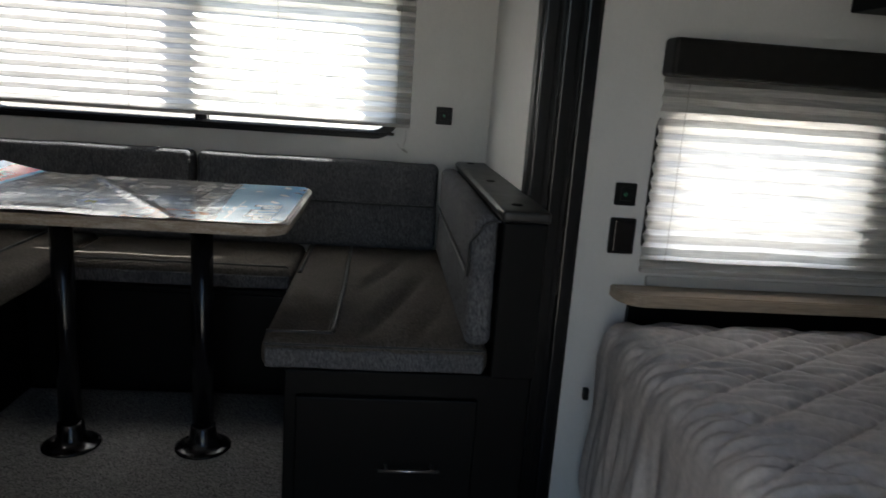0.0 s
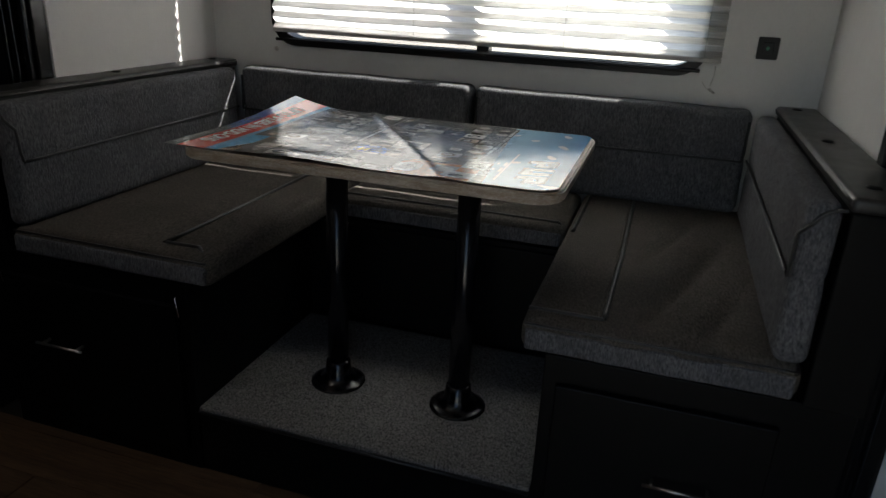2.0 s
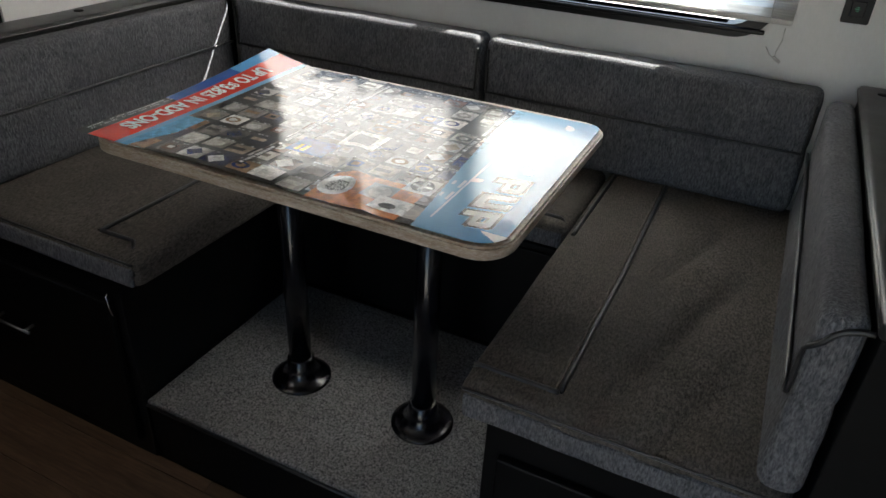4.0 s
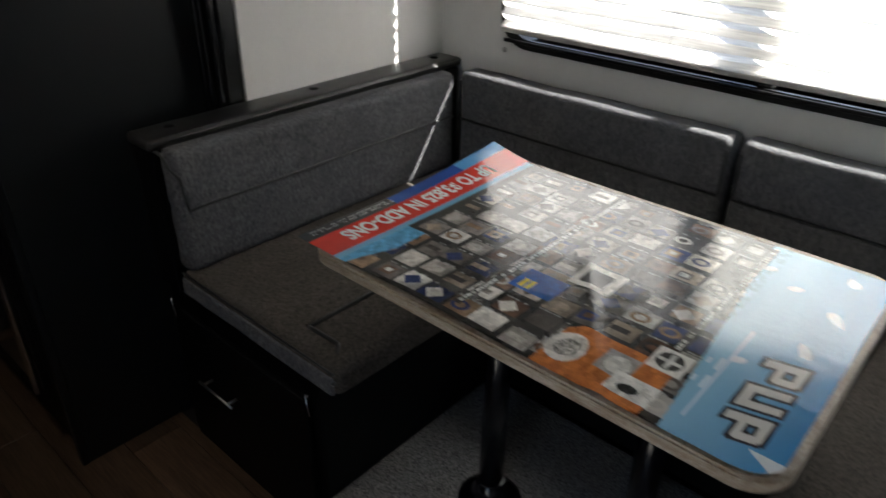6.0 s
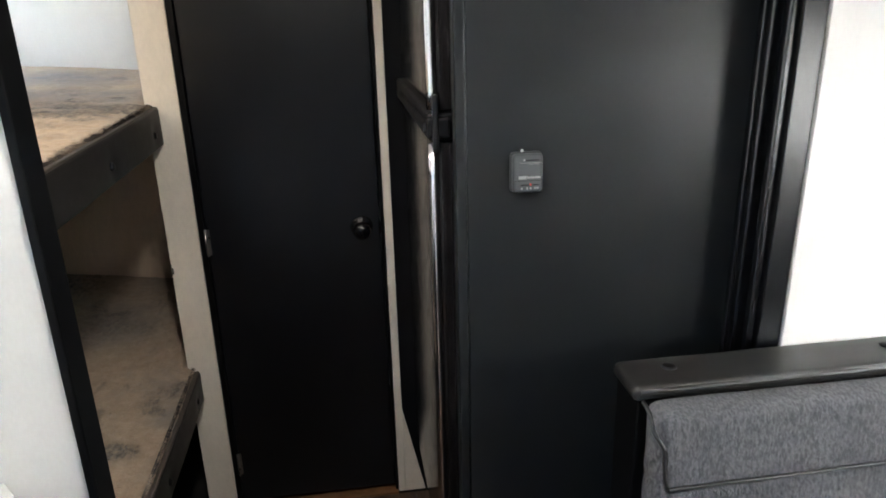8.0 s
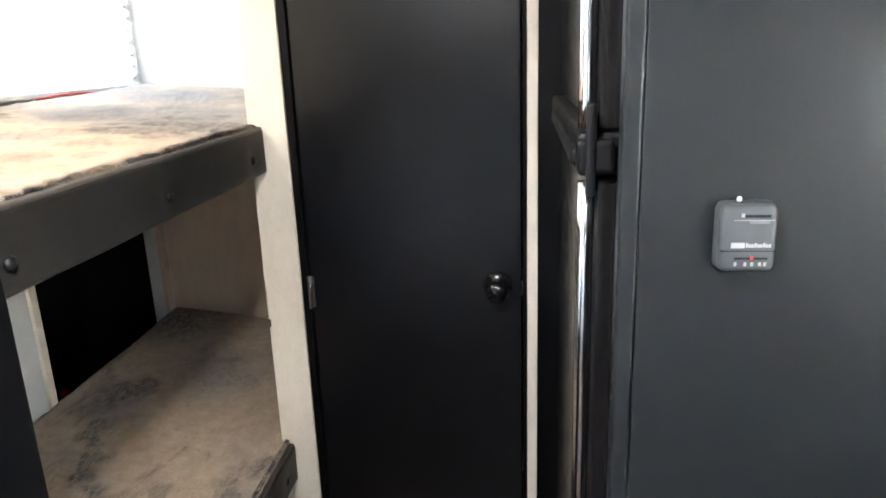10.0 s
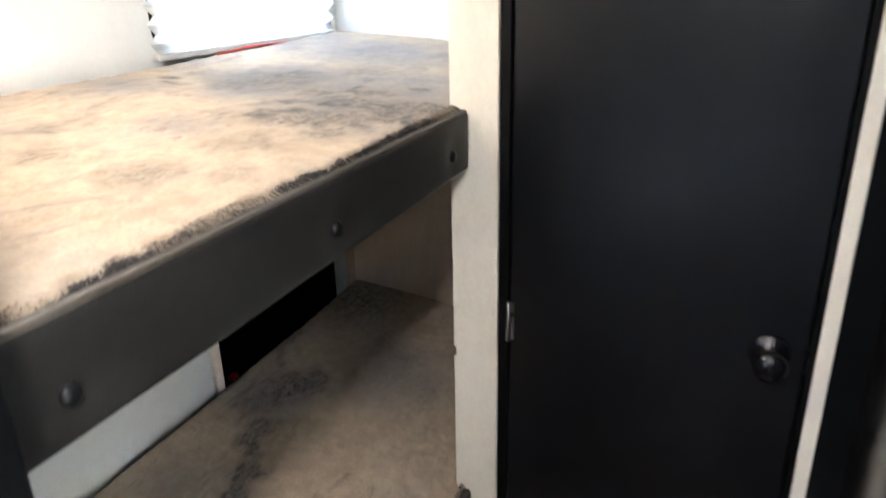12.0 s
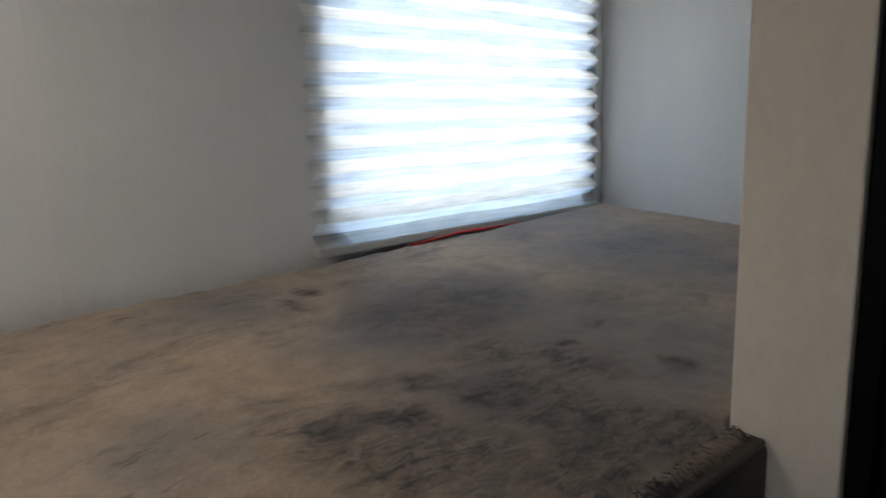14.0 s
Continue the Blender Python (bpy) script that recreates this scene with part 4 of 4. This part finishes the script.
bed = thing("bed", (2.1, 1.3, 0), "bed with grey quilted cover hanging over its side", "bed")
part("bed_base", box(1.30, 3.09, 0.60, 2.08, 0.0, 0.30, bev=0.004), BLACK, bed)
part("quilted_cover", soft_box((1.20, 0.50, 0.06), (3.095, 2.082, 0.632), 0.085, (330, 330, 36), quilt), QUILT, bed, "grey diamond-quilted bed cover")
solo("bed_bracket", box(1.183, 1.199, 2.04, 2.06, 0.40, 0.435, bev=0.003), BLACKP, "small black bracket beside the bed", "bracket")
up = thing("overhead_cabinet", (2.45, 1.95, 1.53), "dark overhead cabinet above the bed", "cabinet")
part("body", box(1.815, 3.095, 1.80, 2.108, 1.53, 1.995, bev=0.004), BLACK, up)
part("door", box(1.83, 2.43, 1.782, 1.799, 1.545, 1.98, bev=0.003), BLACK, up)
part("door", box(2.45, 3.06, 1.782, 1.799, 1.545, 1.98, bev=0.003), BLACK, up)

# ---- cabinet side with thermostat, refrigerator ----
cab = thing("refrigerator_cabinet", (-1.7, 1.85, 0), "tall charcoal laminate cabinet around the refrigerator", "cabinet")
part("side_panel", box(-1.332, -1.312, 1.530, 2.0845, 0.0, 1.998, bev=0.002), PANEL, cab)
part("front_edge", box(-1.336, -1.308, 1.508, 1.5295, 0.0, 1.998, bev=0.004, seg=3), PANEL, cab, "charcoal edge moulding")
part("back_panel", box(-2.14, -1.333, 2.085, 2.109, 0.0, 1.998), BLACK, cab)
part("plinth", box(-2.145, -1.337, 1.535, 1.56, 0.0, 0.20), BLACK, cab)
fr = thing("refrigerator", (-1.75, 1.8, 0.2), "black glossy refrigerator with chrome door edges and latch", "refrigerator")
part("body", box(-2.13, -1.345, 1.545, 2.08, 0.20, 1.95, bev=0.004), BLACKP, fr)
for z0, z1 in ((0.24, 1.385), (1.44, 1.93)):
    d = part("door", box(-2.12, -1.402, 1.487, 1.5445, z0, z1, bev=0.008, seg=3), GLOSSB, fr, "black gloss refrigerator door")
    part("door_edge", tube(bmesh.new(), dense((-1.404, 1.480, z0 + 0.005), (-1.404, 1.480, z1 - 0.005)), 0.0105, 12), CHROME, d, "chrome door edge")
    part("door_seal", box(-1.400, -1.372, 1.517, 1.5445, z0 + 0.004, z1 - 0.004, bev=0.003), BLACKP, d)
part("handle_strip", box(-1.95, -1.41, 1.462, 1.4865, 1.398, 1.420, bev=0.006, seg=3), BLACKP, fr, "black plastic handle strip")
part("handle_strip", box(-2.10, -1.402, 1.470, 1.53, 1.386, 1.439, bev=0.006), BLACKP, fr)
lt = part("latch", box(-1.415, -1.385, 1.468, 1.512, 1.392, 1.432, bev=0.006, seg=3), BLACKP, fr, "black hinge block with chrome pin")
part("latch_pin", lathe(bmesh.new(), [(0.0055, 1.386), (0.0055, 1.446), (0.003, 1.449)], (-1.399, 1.484, 0), "z", 12), CHROME, lt)
part("latch_lever", soft_box((-1.392, 1.478, 1.365), (-1.380, 1.490, 1.475), 0.005, (1, 1, 6)), BLACKP, lt)

th = thing("thermostat", (-1.3190, 1.645, 1.3370), "grey plastic wall thermostat with slider and printed scale", "thermostat")
TX = -1.3190
part("case", soft_box((TX, 1.6090, 1.2985), (TX + 0.020, 1.6710, 1.3750), 0.0095, (3, 8, 8)), PLASTIC, th)
part("cover", soft_box((TX + 0.010, 1.6115, 1.3000), (TX + 0.0300, 1.6690, 1.3730), 0.0080, (3, 8, 8)), PLASTICL, th, "mid-grey cover")
part("cover_joint", box(TX + 0.0150, TX + 0.0303, 1.6120, 1.6685, 1.3236, 1.3246), BLACKP, th, "dark joint between the covers")
F = TX + 0.0302
part("slot", box(F, F + 0.001, 1.634, 1.660, 1.3610, 1.3638), BLACKP, th)
part("slot", box(F, F + 0.001, 1.626, 1.660, 1.3152, 1.3172), BLACKP, th)
part("brand_plate", box(F, F + 0.001, 1.622, 1.636, 1.3275, 1.3335), PRINTG, th, "plain pale brand strip")
for i in range(9):
    part("print_bar", box(F, F + 0.0008, 1.6372 + i * 0.0029, 1.6394 + i * 0.0029, 1.3282, 1.3318 + 0.0012 * (i % 3 == 0)), PRINTG, th)
part("pointer", box(F + 0.0002, F + 0.0014, 1.6425, 1.6455, 1.3155, 1.3190), REDP, th, "red pointer")
part("pointer", box(F + 0.0002, F + 0.0014, 1.6305, 1.6335, 1.3612, 1.3650), PRINTG, th, "pale slider tip")
part("scale_line", box(F, F + 0.0008, 1.624, 1.664, 1.3572, 1.3580), PRINTM, th)
for i in range(8):
    part("scale_mark", box(F, F + 0.0008, 1.640 + i * 0.0026, 1.6408 + i * 0.0026, 1.3540, 1.3570), PRINTM, th)
for y in (1.628, 1.638, 1.645, 1.653, 1.658):
    part("scale_number", box(F, F + 0.0008, y - 0.0015, y + 0.0012, 1.3078, 1.3118), PRINTG, th)
part("lever", soft_box((TX + 0.008, 1.630, 1.372), (TX + 0.014, 1.635, 1.3795), 0.0025, (1, 1, 2)), WHITEP, th, "pale slide lever")

# ---- bathroom door ----
dr = thing("door_1", (-2.15, 1.14, 0), "closed black laminate bathroom door with round knob", "door", kind="structure")
part("leaf", box(-2.175, -2.152, 0.882, 1.404, 0.025, 1.852, bev=0.003), BLACKDOOR, dr, "black laminate door leaf")
part("jamb", box(-2.19, -2.146, 0.8605, 0.8795, 0.0, 1.86, bev=0.002), BLACK, dr)
part("jamb", box(-2.19, -2.146, 1.4065, 1.4155, 0.0, 1.86, bev=0.002), BLACK, dr)
part("head_jamb", box(-2.19, -2.148, 0.880, 1.406, 1.8525, 1.86), BLACK, dr)
part("casing", box(-2.149, -2.138, 1.4165, 1.441, 0.0, 1.998, bev=0.003), POSTM, dr, "cream door casing")
part("casing_foot", slab([(1.4415, 0.0), (1.511, 0.0), (1.4415, 0.33)], -2.149, -2.140, "x"), POSTM, dr, "cream casing foot")
part("threshold", box(-2.19, -2.13, 0.88, 1.415, -0.008, 0.006, bev=0.002), PLANKE, dr)
kb = part("knob", lathe(bmesh.new(), [(0.004, 0.068), (0.019, 0.066), (0.027, 0.056), (0.028, 0.046), (0.022, 0.036), (0.013, 0.026), (0.012, 0.010), (0.028, 0.009), (0.035, 0.004), (0.035, 0.0)], (-2.152, 1.346, 0.990), "x", 28), METALB, dr, "black round door knob")
part("keyhole", lathe(bmesh.new(), [(0.007, 0.0682), (0.004, 0.0700)], (-2.152, 1.346, 0.990), "x", 14), METALB, kb)
part("latch_plate", box(-2.1525, -2.147, 1.398, 1.4055, 0.965, 1.005), METALB, dr)
for z in (0.178, 0.972):
    hg = part("hinge", lathe(bmesh.new(), [(0.0045, z - 0.042), (0.0045, z + 0.042)], (-2.1455, 0.881, 0), "z", 10), STEEL, dr, "steel door hinge")
    part("hinge_leaf", box(-2.1518, -2.1495, 0.8825, 0.891, z - 0.040, z + 0.040), STEEL, hg)

# ---- bunks ----


def mattress(z0, z1, slope, label, brushed, greyed, x1=-1.195, y1=0.766):
    """Plush pad, lower at its front, where it swells out over the rail beyond the post; brushed: (x, y, radius, depth)
    of marks in its pile, a few of them shade put into the colour; greyed: the same for ashen fields.
    """
    def lump(p, n):
        up = max(0.0, n.z)
        d = 0.006 * noise.noise(Vector((p.x * 3, p.y * 4, z0))) + 0.0022 * noise.noise(p * 30) + 0.0020 * noise.noise(p * 75)
        front = min(1.0, max(0.0, (p.y - 0.55) / 0.2))
        open_side = min(1.0, max(0.0, (p.x + 2.135) / 0.03))
        rough = 0.004 * noise.noise(p * 45) * front * open_side
        lift = (0.45 - p.y) * slope + max(0.0, -(p.x + 2.1)) * 0.03
        return n * (d + rough) + Vector((0, 0.022 * front * front * open_side, lift * up))

    ob = thing("bunk_mattress", (-2.04, 0.45, z0), label, "mattress", "bunk mattresses")
    bm = soft_box((-2.888, 0.108, z0), (x1, y1, z1), 0.030, (260, 130, 4), lump)
    cover = part("cover", bm, PLUSH, ob)
    co = np.empty(len(cover.data.vertices) * 3)
    cover.data.vertices.foreach_get("co", co)
    px, py = co[0::3] - 2.04, co[1::3] + 0.45
    w = np.array([0.026 * noise.noise(Vector((x * 11, y * 11, 2))) + 0.016 * noise.noise(Vector((x * 34, y * 34, 5))) for x, y in zip(px, py)])
    for name, blots in (("nap_shade", brushed), ("ash", greyed)):
        depth = np.zeros(len(px))
        for cx, cy, r, k in blots:
            depth = np.maximum(depth, k * np.exp(-(((px - cx + w) ** 2 + (py - cy - w) ** 2) / (r * r)) ** 1.3))
        cover.data.attributes.new(name, "FLOAT", "POINT").data.foreach_set("value", depth)
    # loose pile hanging over the front edge
    rnd = random.Random(int(z1 * 1000))
    verts, faces = [], []
    while len(faces) < 6500:
        x, a = rnd.uniform(-2.125, x1 - 0.02), radians(rnd.uniform(-15, 48))
        if noise.noise(Vector((x * 26, a * 1.5, z0))) < rnd.uniform(-0.6, 0.25):
            continue
        root = Vector((x, y1 - 0.008 + 0.029 * math.cos(a), z1 - 0.030 + (0.029 - slope * 0.32) * math.sin(a)))
        way = Vector((rnd.gauss(0.1, 0.4), 0.55 + 0.35 * math.cos(a), math.sin(a) * 0.55 - rnd.uniform(0.1, 0.5))).normalized()
        side, size = Vector((rnd.uniform(0.6, 1), rnd.uniform(-0.4, 0.4), 0)).normalized() * rnd.uniform(0.0008, 0.0016), rnd.uniform(0.005, 0.013)
        k = len(verts)
        verts += [root - side, root + side, root + way * size + Vector((0, 0, -0.12 * size))]
        faces.append((k, k + 1, k + 2))
    me = bpy.data.meshes.new("fringe")
    me.from_pydata([v - Vector((-2.04, 0.45, z0)) for v in verts], [], faces)
    me.materials.append(PILE)
    tips = new("fringe", me)
    tips.parent = ob
    tagged(tips, "charcoal and beige pile tips along the front edge", kind="stuff")
    return ob


def bunk(z_top, label):
    ob = thing("bunk_bed", (-2.0, 0.45, z_top - 0.11), label, "bunk", "bunk beds")
    part("deck", box(-2.895, -1.19, 0.094, 0.764, z_top - 0.105, z_top - 0.085), DARKROOM, ob)
    rail = part("rail", soft_box((-2.138, 0.7830, z_top - 0.105), (-1.196, 0.805, z_top), 0.0072, (60, 1, 10), lambda p, n: 0.0018 * noise.noise(p * 8) - sum(0.005 * math.exp(-((p.x - bx) ** 2 + (p.z - z_top + 0.066) ** 2) / 0.0009) for bx in (-1.279, -1.672, -2.066)) * (n.y > 0.5)), RAILM, ob, "padded charcoal vinyl rail")
    for bx in (-1.279, -1.672, -2.066):
        part("tuft_button", lathe(bmesh.new(), [(0.010, -0.004), (0.0105, 0.001), (0.007, 0.0045), (0.002, 0.005)], (bx, 0.8025, z_top - 0.066), "y", 16), BLACKP, rail, "black tuft button")
    # top edge of the rail, coloured paler as if lit from above
    part("rail_edge", soft_box((-2.137, 0.7870, z_top - 0.005), (-1.197, 0.8030, z_top + 0.004), 0.0040, (60, 2, 1), lambda p, n: 0.0010 * noise.noise(p * 12)), RAILTOP_LIT, rail, "vinyl rail edge, lamp light put into its paler colour")
    return ob


bunk(1.380, "upper bunk with padded charcoal rail and black buttons")
bunk(0.548, "lower bunk with padded charcoal rail")
UPPER_GREY = ((-2.16, 0.39, 0.149, 1.00), (-2.03, 0.42, 0.108, 0.91), (-2.57, 0.42, 0.216, 0.91), (-2.22, 0.53, 0.135, 0.78), (-2.23, 0.67, 0.162, 0.78), (-1.93, 0.21, 0.095, 0.78), (-2.63, 0.14, 0.216, 0.78), (-2.21, 0.12, 0.108, 0.52), (-1.74, 0.51, 0.068, 0.65), (-1.99, 0.60, 0.108, 0.65))
LOWER_GREY = ((-2.41, 0.46, 0.160, 0.50), (-2.20, 0.24, 0.100, 0.60), (-1.89, 0.25, 0.100, 0.30), (-1.86, 0.80, 0.060, 0.40), (-1.87, 0.41, 0.050, 0.50))
# first six also darken the front near the post: shade put into the colour
UPPER_MARKS_SHADE = ((-2.02, 0.64, 0.070, 0.80), (-2.04, 0.72, 0.060, 0.80), (-1.90, 0.66, 0.060, 0.60), (-2.12, 0.60, 0.050, 0.60), (-1.86, 0.65, 0.050, 0.70), (-2.07, 0.76, 0.050, 0.70), (-1.97, 0.75, 0.060, 0.80), (-1.85, 0.59, 0.030, 0.60), (-1.97, 0.55, 0.030, 0.60), (-2.11, 0.41, 0.090, 0.42), (-2.19, 0.40, 0.060, 0.40), (-2.05, 0.59, 0.050, 0.50), (-2.03, 0.65, 0.050, 0.75), (-2.01, 0.70, 0.050, 0.70), (-2.08, 0.53, 0.060, 0.50), (-2.23, 0.56, 0.012, 0.60), (-2.17, 0.58, 0.012, 0.70), (-2.12, 0.60, 0.014, 0.80), (-2.34, 0.52, 0.050, 0.30), (-2.50, 0.21, 0.050, 0.30), (-2.20, 0.68, 0.020, 0.70), (-1.91, 0.59, 0.030, 0.70), (-1.85, 0.59, 0.040, 0.60), (-1.97, 0.58, 0.030, 0.50), (-1.99, 0.74, 0.040, 0.60), (-2.00, 0.27, 0.020, 0.60), (-2.04, 0.23, 0.020, 0.60), (-1.86, 0.61, 0.060, 0.55), (-1.81, 0.71, 0.050, 0.50), (-1.72, 0.65, 0.050, 0.35), (-1.55, 0.49, 0.050, 0.45), (-1.54, 0.63, 0.050, 0.45), (-1.60, 0.72, 0.040, 0.30), (-1.68, 0.38, 0.060, 0.20))
# the wide mark at x -2.75 paints the shade of the far end
LOWER_MARKS_SHADE = ((-2.09, 0.29, 0.034, 0.70), (-2.02, 0.32, 0.036, 0.75), (-1.95, 0.35, 0.036, 0.75), (-1.89, 0.39, 0.036, 0.75), (-1.83, 0.43, 0.036, 0.75), (-1.79, 0.47, 0.036, 0.75), (-1.75, 0.51, 0.034, 0.70), (-1.71, 0.55, 0.028, 0.60), (-2.31, 0.29, 0.040, 0.70), (-2.21, 0.26, 0.040, 0.70), (-2.50, 0.47, 0.050, 0.50), (-1.70, 0.65, 0.030, 0.70), (-1.68, 0.70, 0.030, 0.70), (-1.79, 0.82, 0.020, 0.50), (-2.03, 0.78, 0.030, 0.60), (-2.04, 0.29, 0.028, 0.80), (-1.91, 0.36, 0.028, 0.80), (-1.80, 0.44, 0.028, 0.80), (-1.72, 0.53, 0.024, 0.60), (-2.26, 0.27, 0.060, 0.75), (-2.18, 0.24, 0.050, 0.50), (-1.69, 0.67, 0.040, 0.80), (-1.94, 0.71, 0.050, 0.30), (-1.57, 0.52, 0.050, 0.60), (-2.41, 0.46, 0.100, 0.35), (-2.75, 0.21, 0.150, 0.60), (-2.00, 0.77, 0.040, 0.60), (-1.65, 0.43, 0.070, 0.25))
mattress(1.296, 1.418, 0.072, "beige and grey marbled plush mattress on the upper bunk", UPPER_MARKS_SHADE, UPPER_GREY)
mattress(0.464, 0.600, 0.115, "beige and grey marbled plush mattress on the lower bunk", LOWER_MARKS_SHADE, LOWER_GREY)
# lower bunk: white wall board, side strip and notched hatch head
solo("wall_board", box(-2.163, -1.19, 0.092, 0.104, 0.60, 1.24, bev=0.003), WALLB, "white board on the wall above the lower bunk", "board")
ob = thing("hatch_frame", (-2.5, 0.1, 0.6), "dark hatch head and cream strips above the lower bunk", "hatch")
part("strip", box(-2.190, -2.1635, 0.0905, 0.112, 0.60, 0.985, bev=0.002), POSTM, ob, "cream upright strip")
part("strip", box(-2.898, -2.862, 0.0905, 0.108, 0.60, 1.0, bev=0.002), TANM, ob, "cream upright strip")
part("head", box(-2.885, -2.115, 0.0905, 0.118, 0.988, 1.06, bev=0.003), BLACK, ob, "black hatch head rail")
solo("wall_panel", box(-2.8985, -2.893, 0.113, 0.779, 0.56, 1.27, bev=0.001), TANM, "tan panel on the end wall of the lower bunk", "panel")
solo("red_tag", box(-2.245, -2.222, 0.095, 0.112, 0.628, 0.640, bev=0.002), REDP, "small red tag at the hatch corner", "tag")
bm = box(-2.136, -2.131, 0.772, 0.777, 0.885, 0.905)
vbox(bm, -2.136, -2.128, 0.770, 0.773, 0.872, 0.876), vbox(bm, -2.136, -2.128, 0.770, 0.773, 0.912, 0.916)
solo("wire_catch", bm, CHROME, "small bent wire catch on the post", "catch")
# wires at the foot of the bunk window
for col, dy, nm in ((REDP, 0.006, "red"), (WHITEP, -0.001, "white"), (BLACKP, 0.002, "black")):
    pts = [(-2.30 - 0.02 * i, 0.132 + dy + 0.004 * math.sin(i * 0.8), 1.4495 + 0.006 * math.sin(i * 0.2) + dy * 0.3) for i in range(16)]
    solo("wire", tube(bmesh.new(), pts, 0.0022, 6), col, nm + " wire lying along the foot of the shade", "wire", "loose wires")
solo("wall_seam_strip", box(-1.80, -1.775, 0.0905, 0.0922, 1.40, 1.998), WALL, "vinyl batten over a wall joint", "batten")
solo("corner_strip", box(-2.898, -2.872, 0.0905, 0.100, 1.40, 1.998, bev=0.002), WALL, "white batten in the wall corner", "batten")

# ---- kitchen counter by the partition ----
kc = thing("kitchen_counter", (-0.6, 0.4, 0), "black base cabinet with white laminate worktop", "counter")
part("base", box(-1.137, 0.05, 0.094, 0.68, 0.0, 0.862, bev=0.003), BLACK, kc)
ct = [(-1.138, 0.092), (0.06, 0.092), (0.06, 0.72), (0.04, 0.742), (-1.100, 0.742), (-1.138, 0.71)]
part("worktop", slab(ct, 0.8625, 0.90), WHITELAM, kc, "white laminate worktop")

# ---- open entry door, swung out ----
ed = thing("door_2", (0.98, 0.04, 0), "white trailer entry door standing open outside", "door", kind="structure")
part("leaf", box(0.99, 1.03, -0.82, 0.035, 0.0, 1.88, bev=0.004), WHITELAM, ed)
part("jamb", box(0.1205, 0.135, 0.04, 0.10, -0.012, 1.90), STEEL, ed)
part("jamb", box(0.965, 0.9795, 0.04, 0.10, -0.012, 1.90), STEEL, ed)

# ---- ceiling lamps ----


def ceiling_lamp(x, y, power, colour, label):
    m = bpy.data.materials.new("lamp_diffuser")
    m.use_nodes = True
    b = m.node_tree.nodes["Principled BSDF"]
    b.inputs["Emission Color"].default_value, b.inputs["Emission Strength"].default_value = (*colour, 1), power
    ob = thing("ceiling_lamp", (x, y, 1.98), label, "lamp", "ceiling lamps")
    part("rim", lathe(bmesh.new(), [(0.084, 2.0), (0.084, 1.985), (0.076, 1.98), (0.068, 1.985), (0.068, 2.0)], (x, y, 0), "z", 32), WHITELAM, ob)
    part("diffuser", lathe(bmesh.new(), [(0.067, 1.994), (0.067, 1.982), (0.001, 1.979)], (x, y, 0), "z", 32), m, ob, "glowing lamp diffuser")


ceiling_lamp(-1.52, 0.42, LAMP, (1.0, 0.88, 0.72), "round white ceiling lamp over the upper bunk, lit")
# unseen lamp, added to fill the lower bunk and post with light
ceiling_lamp(-0.85, 1.20, HALL_FILL, (1.0, 0.94, 0.86), "unseen round fill lamp added on the gangway ceiling, lit")

# ---- floor planks ----
fl = thing("floor", (0, 1, -0.0115), "brown wood-look vinyl plank floor", "floor", kind="structure")
plank_w, rows = 0.152, 12
for j in range(rows):
    y0 = 0.095 + j * 0.1535
    y1 = min(y0 + plank_w, 1.8215 if j < 11 else 1.8215)
    if y0 > 1.815:
        break
    x = -2.148 - 0.31 * (j % 3)
    while x < 3.09:
        x1 = x + 1.20
        a, b = max(x, -2.128), min(x1, 3.09)
        if b - a > 0.03:
            ob = part("plank", box(a, b, y0, y1, -0.0115, 0.0, bev=0.0012, seg=1), PLANK, fl)
        x = x1 + 0.0015
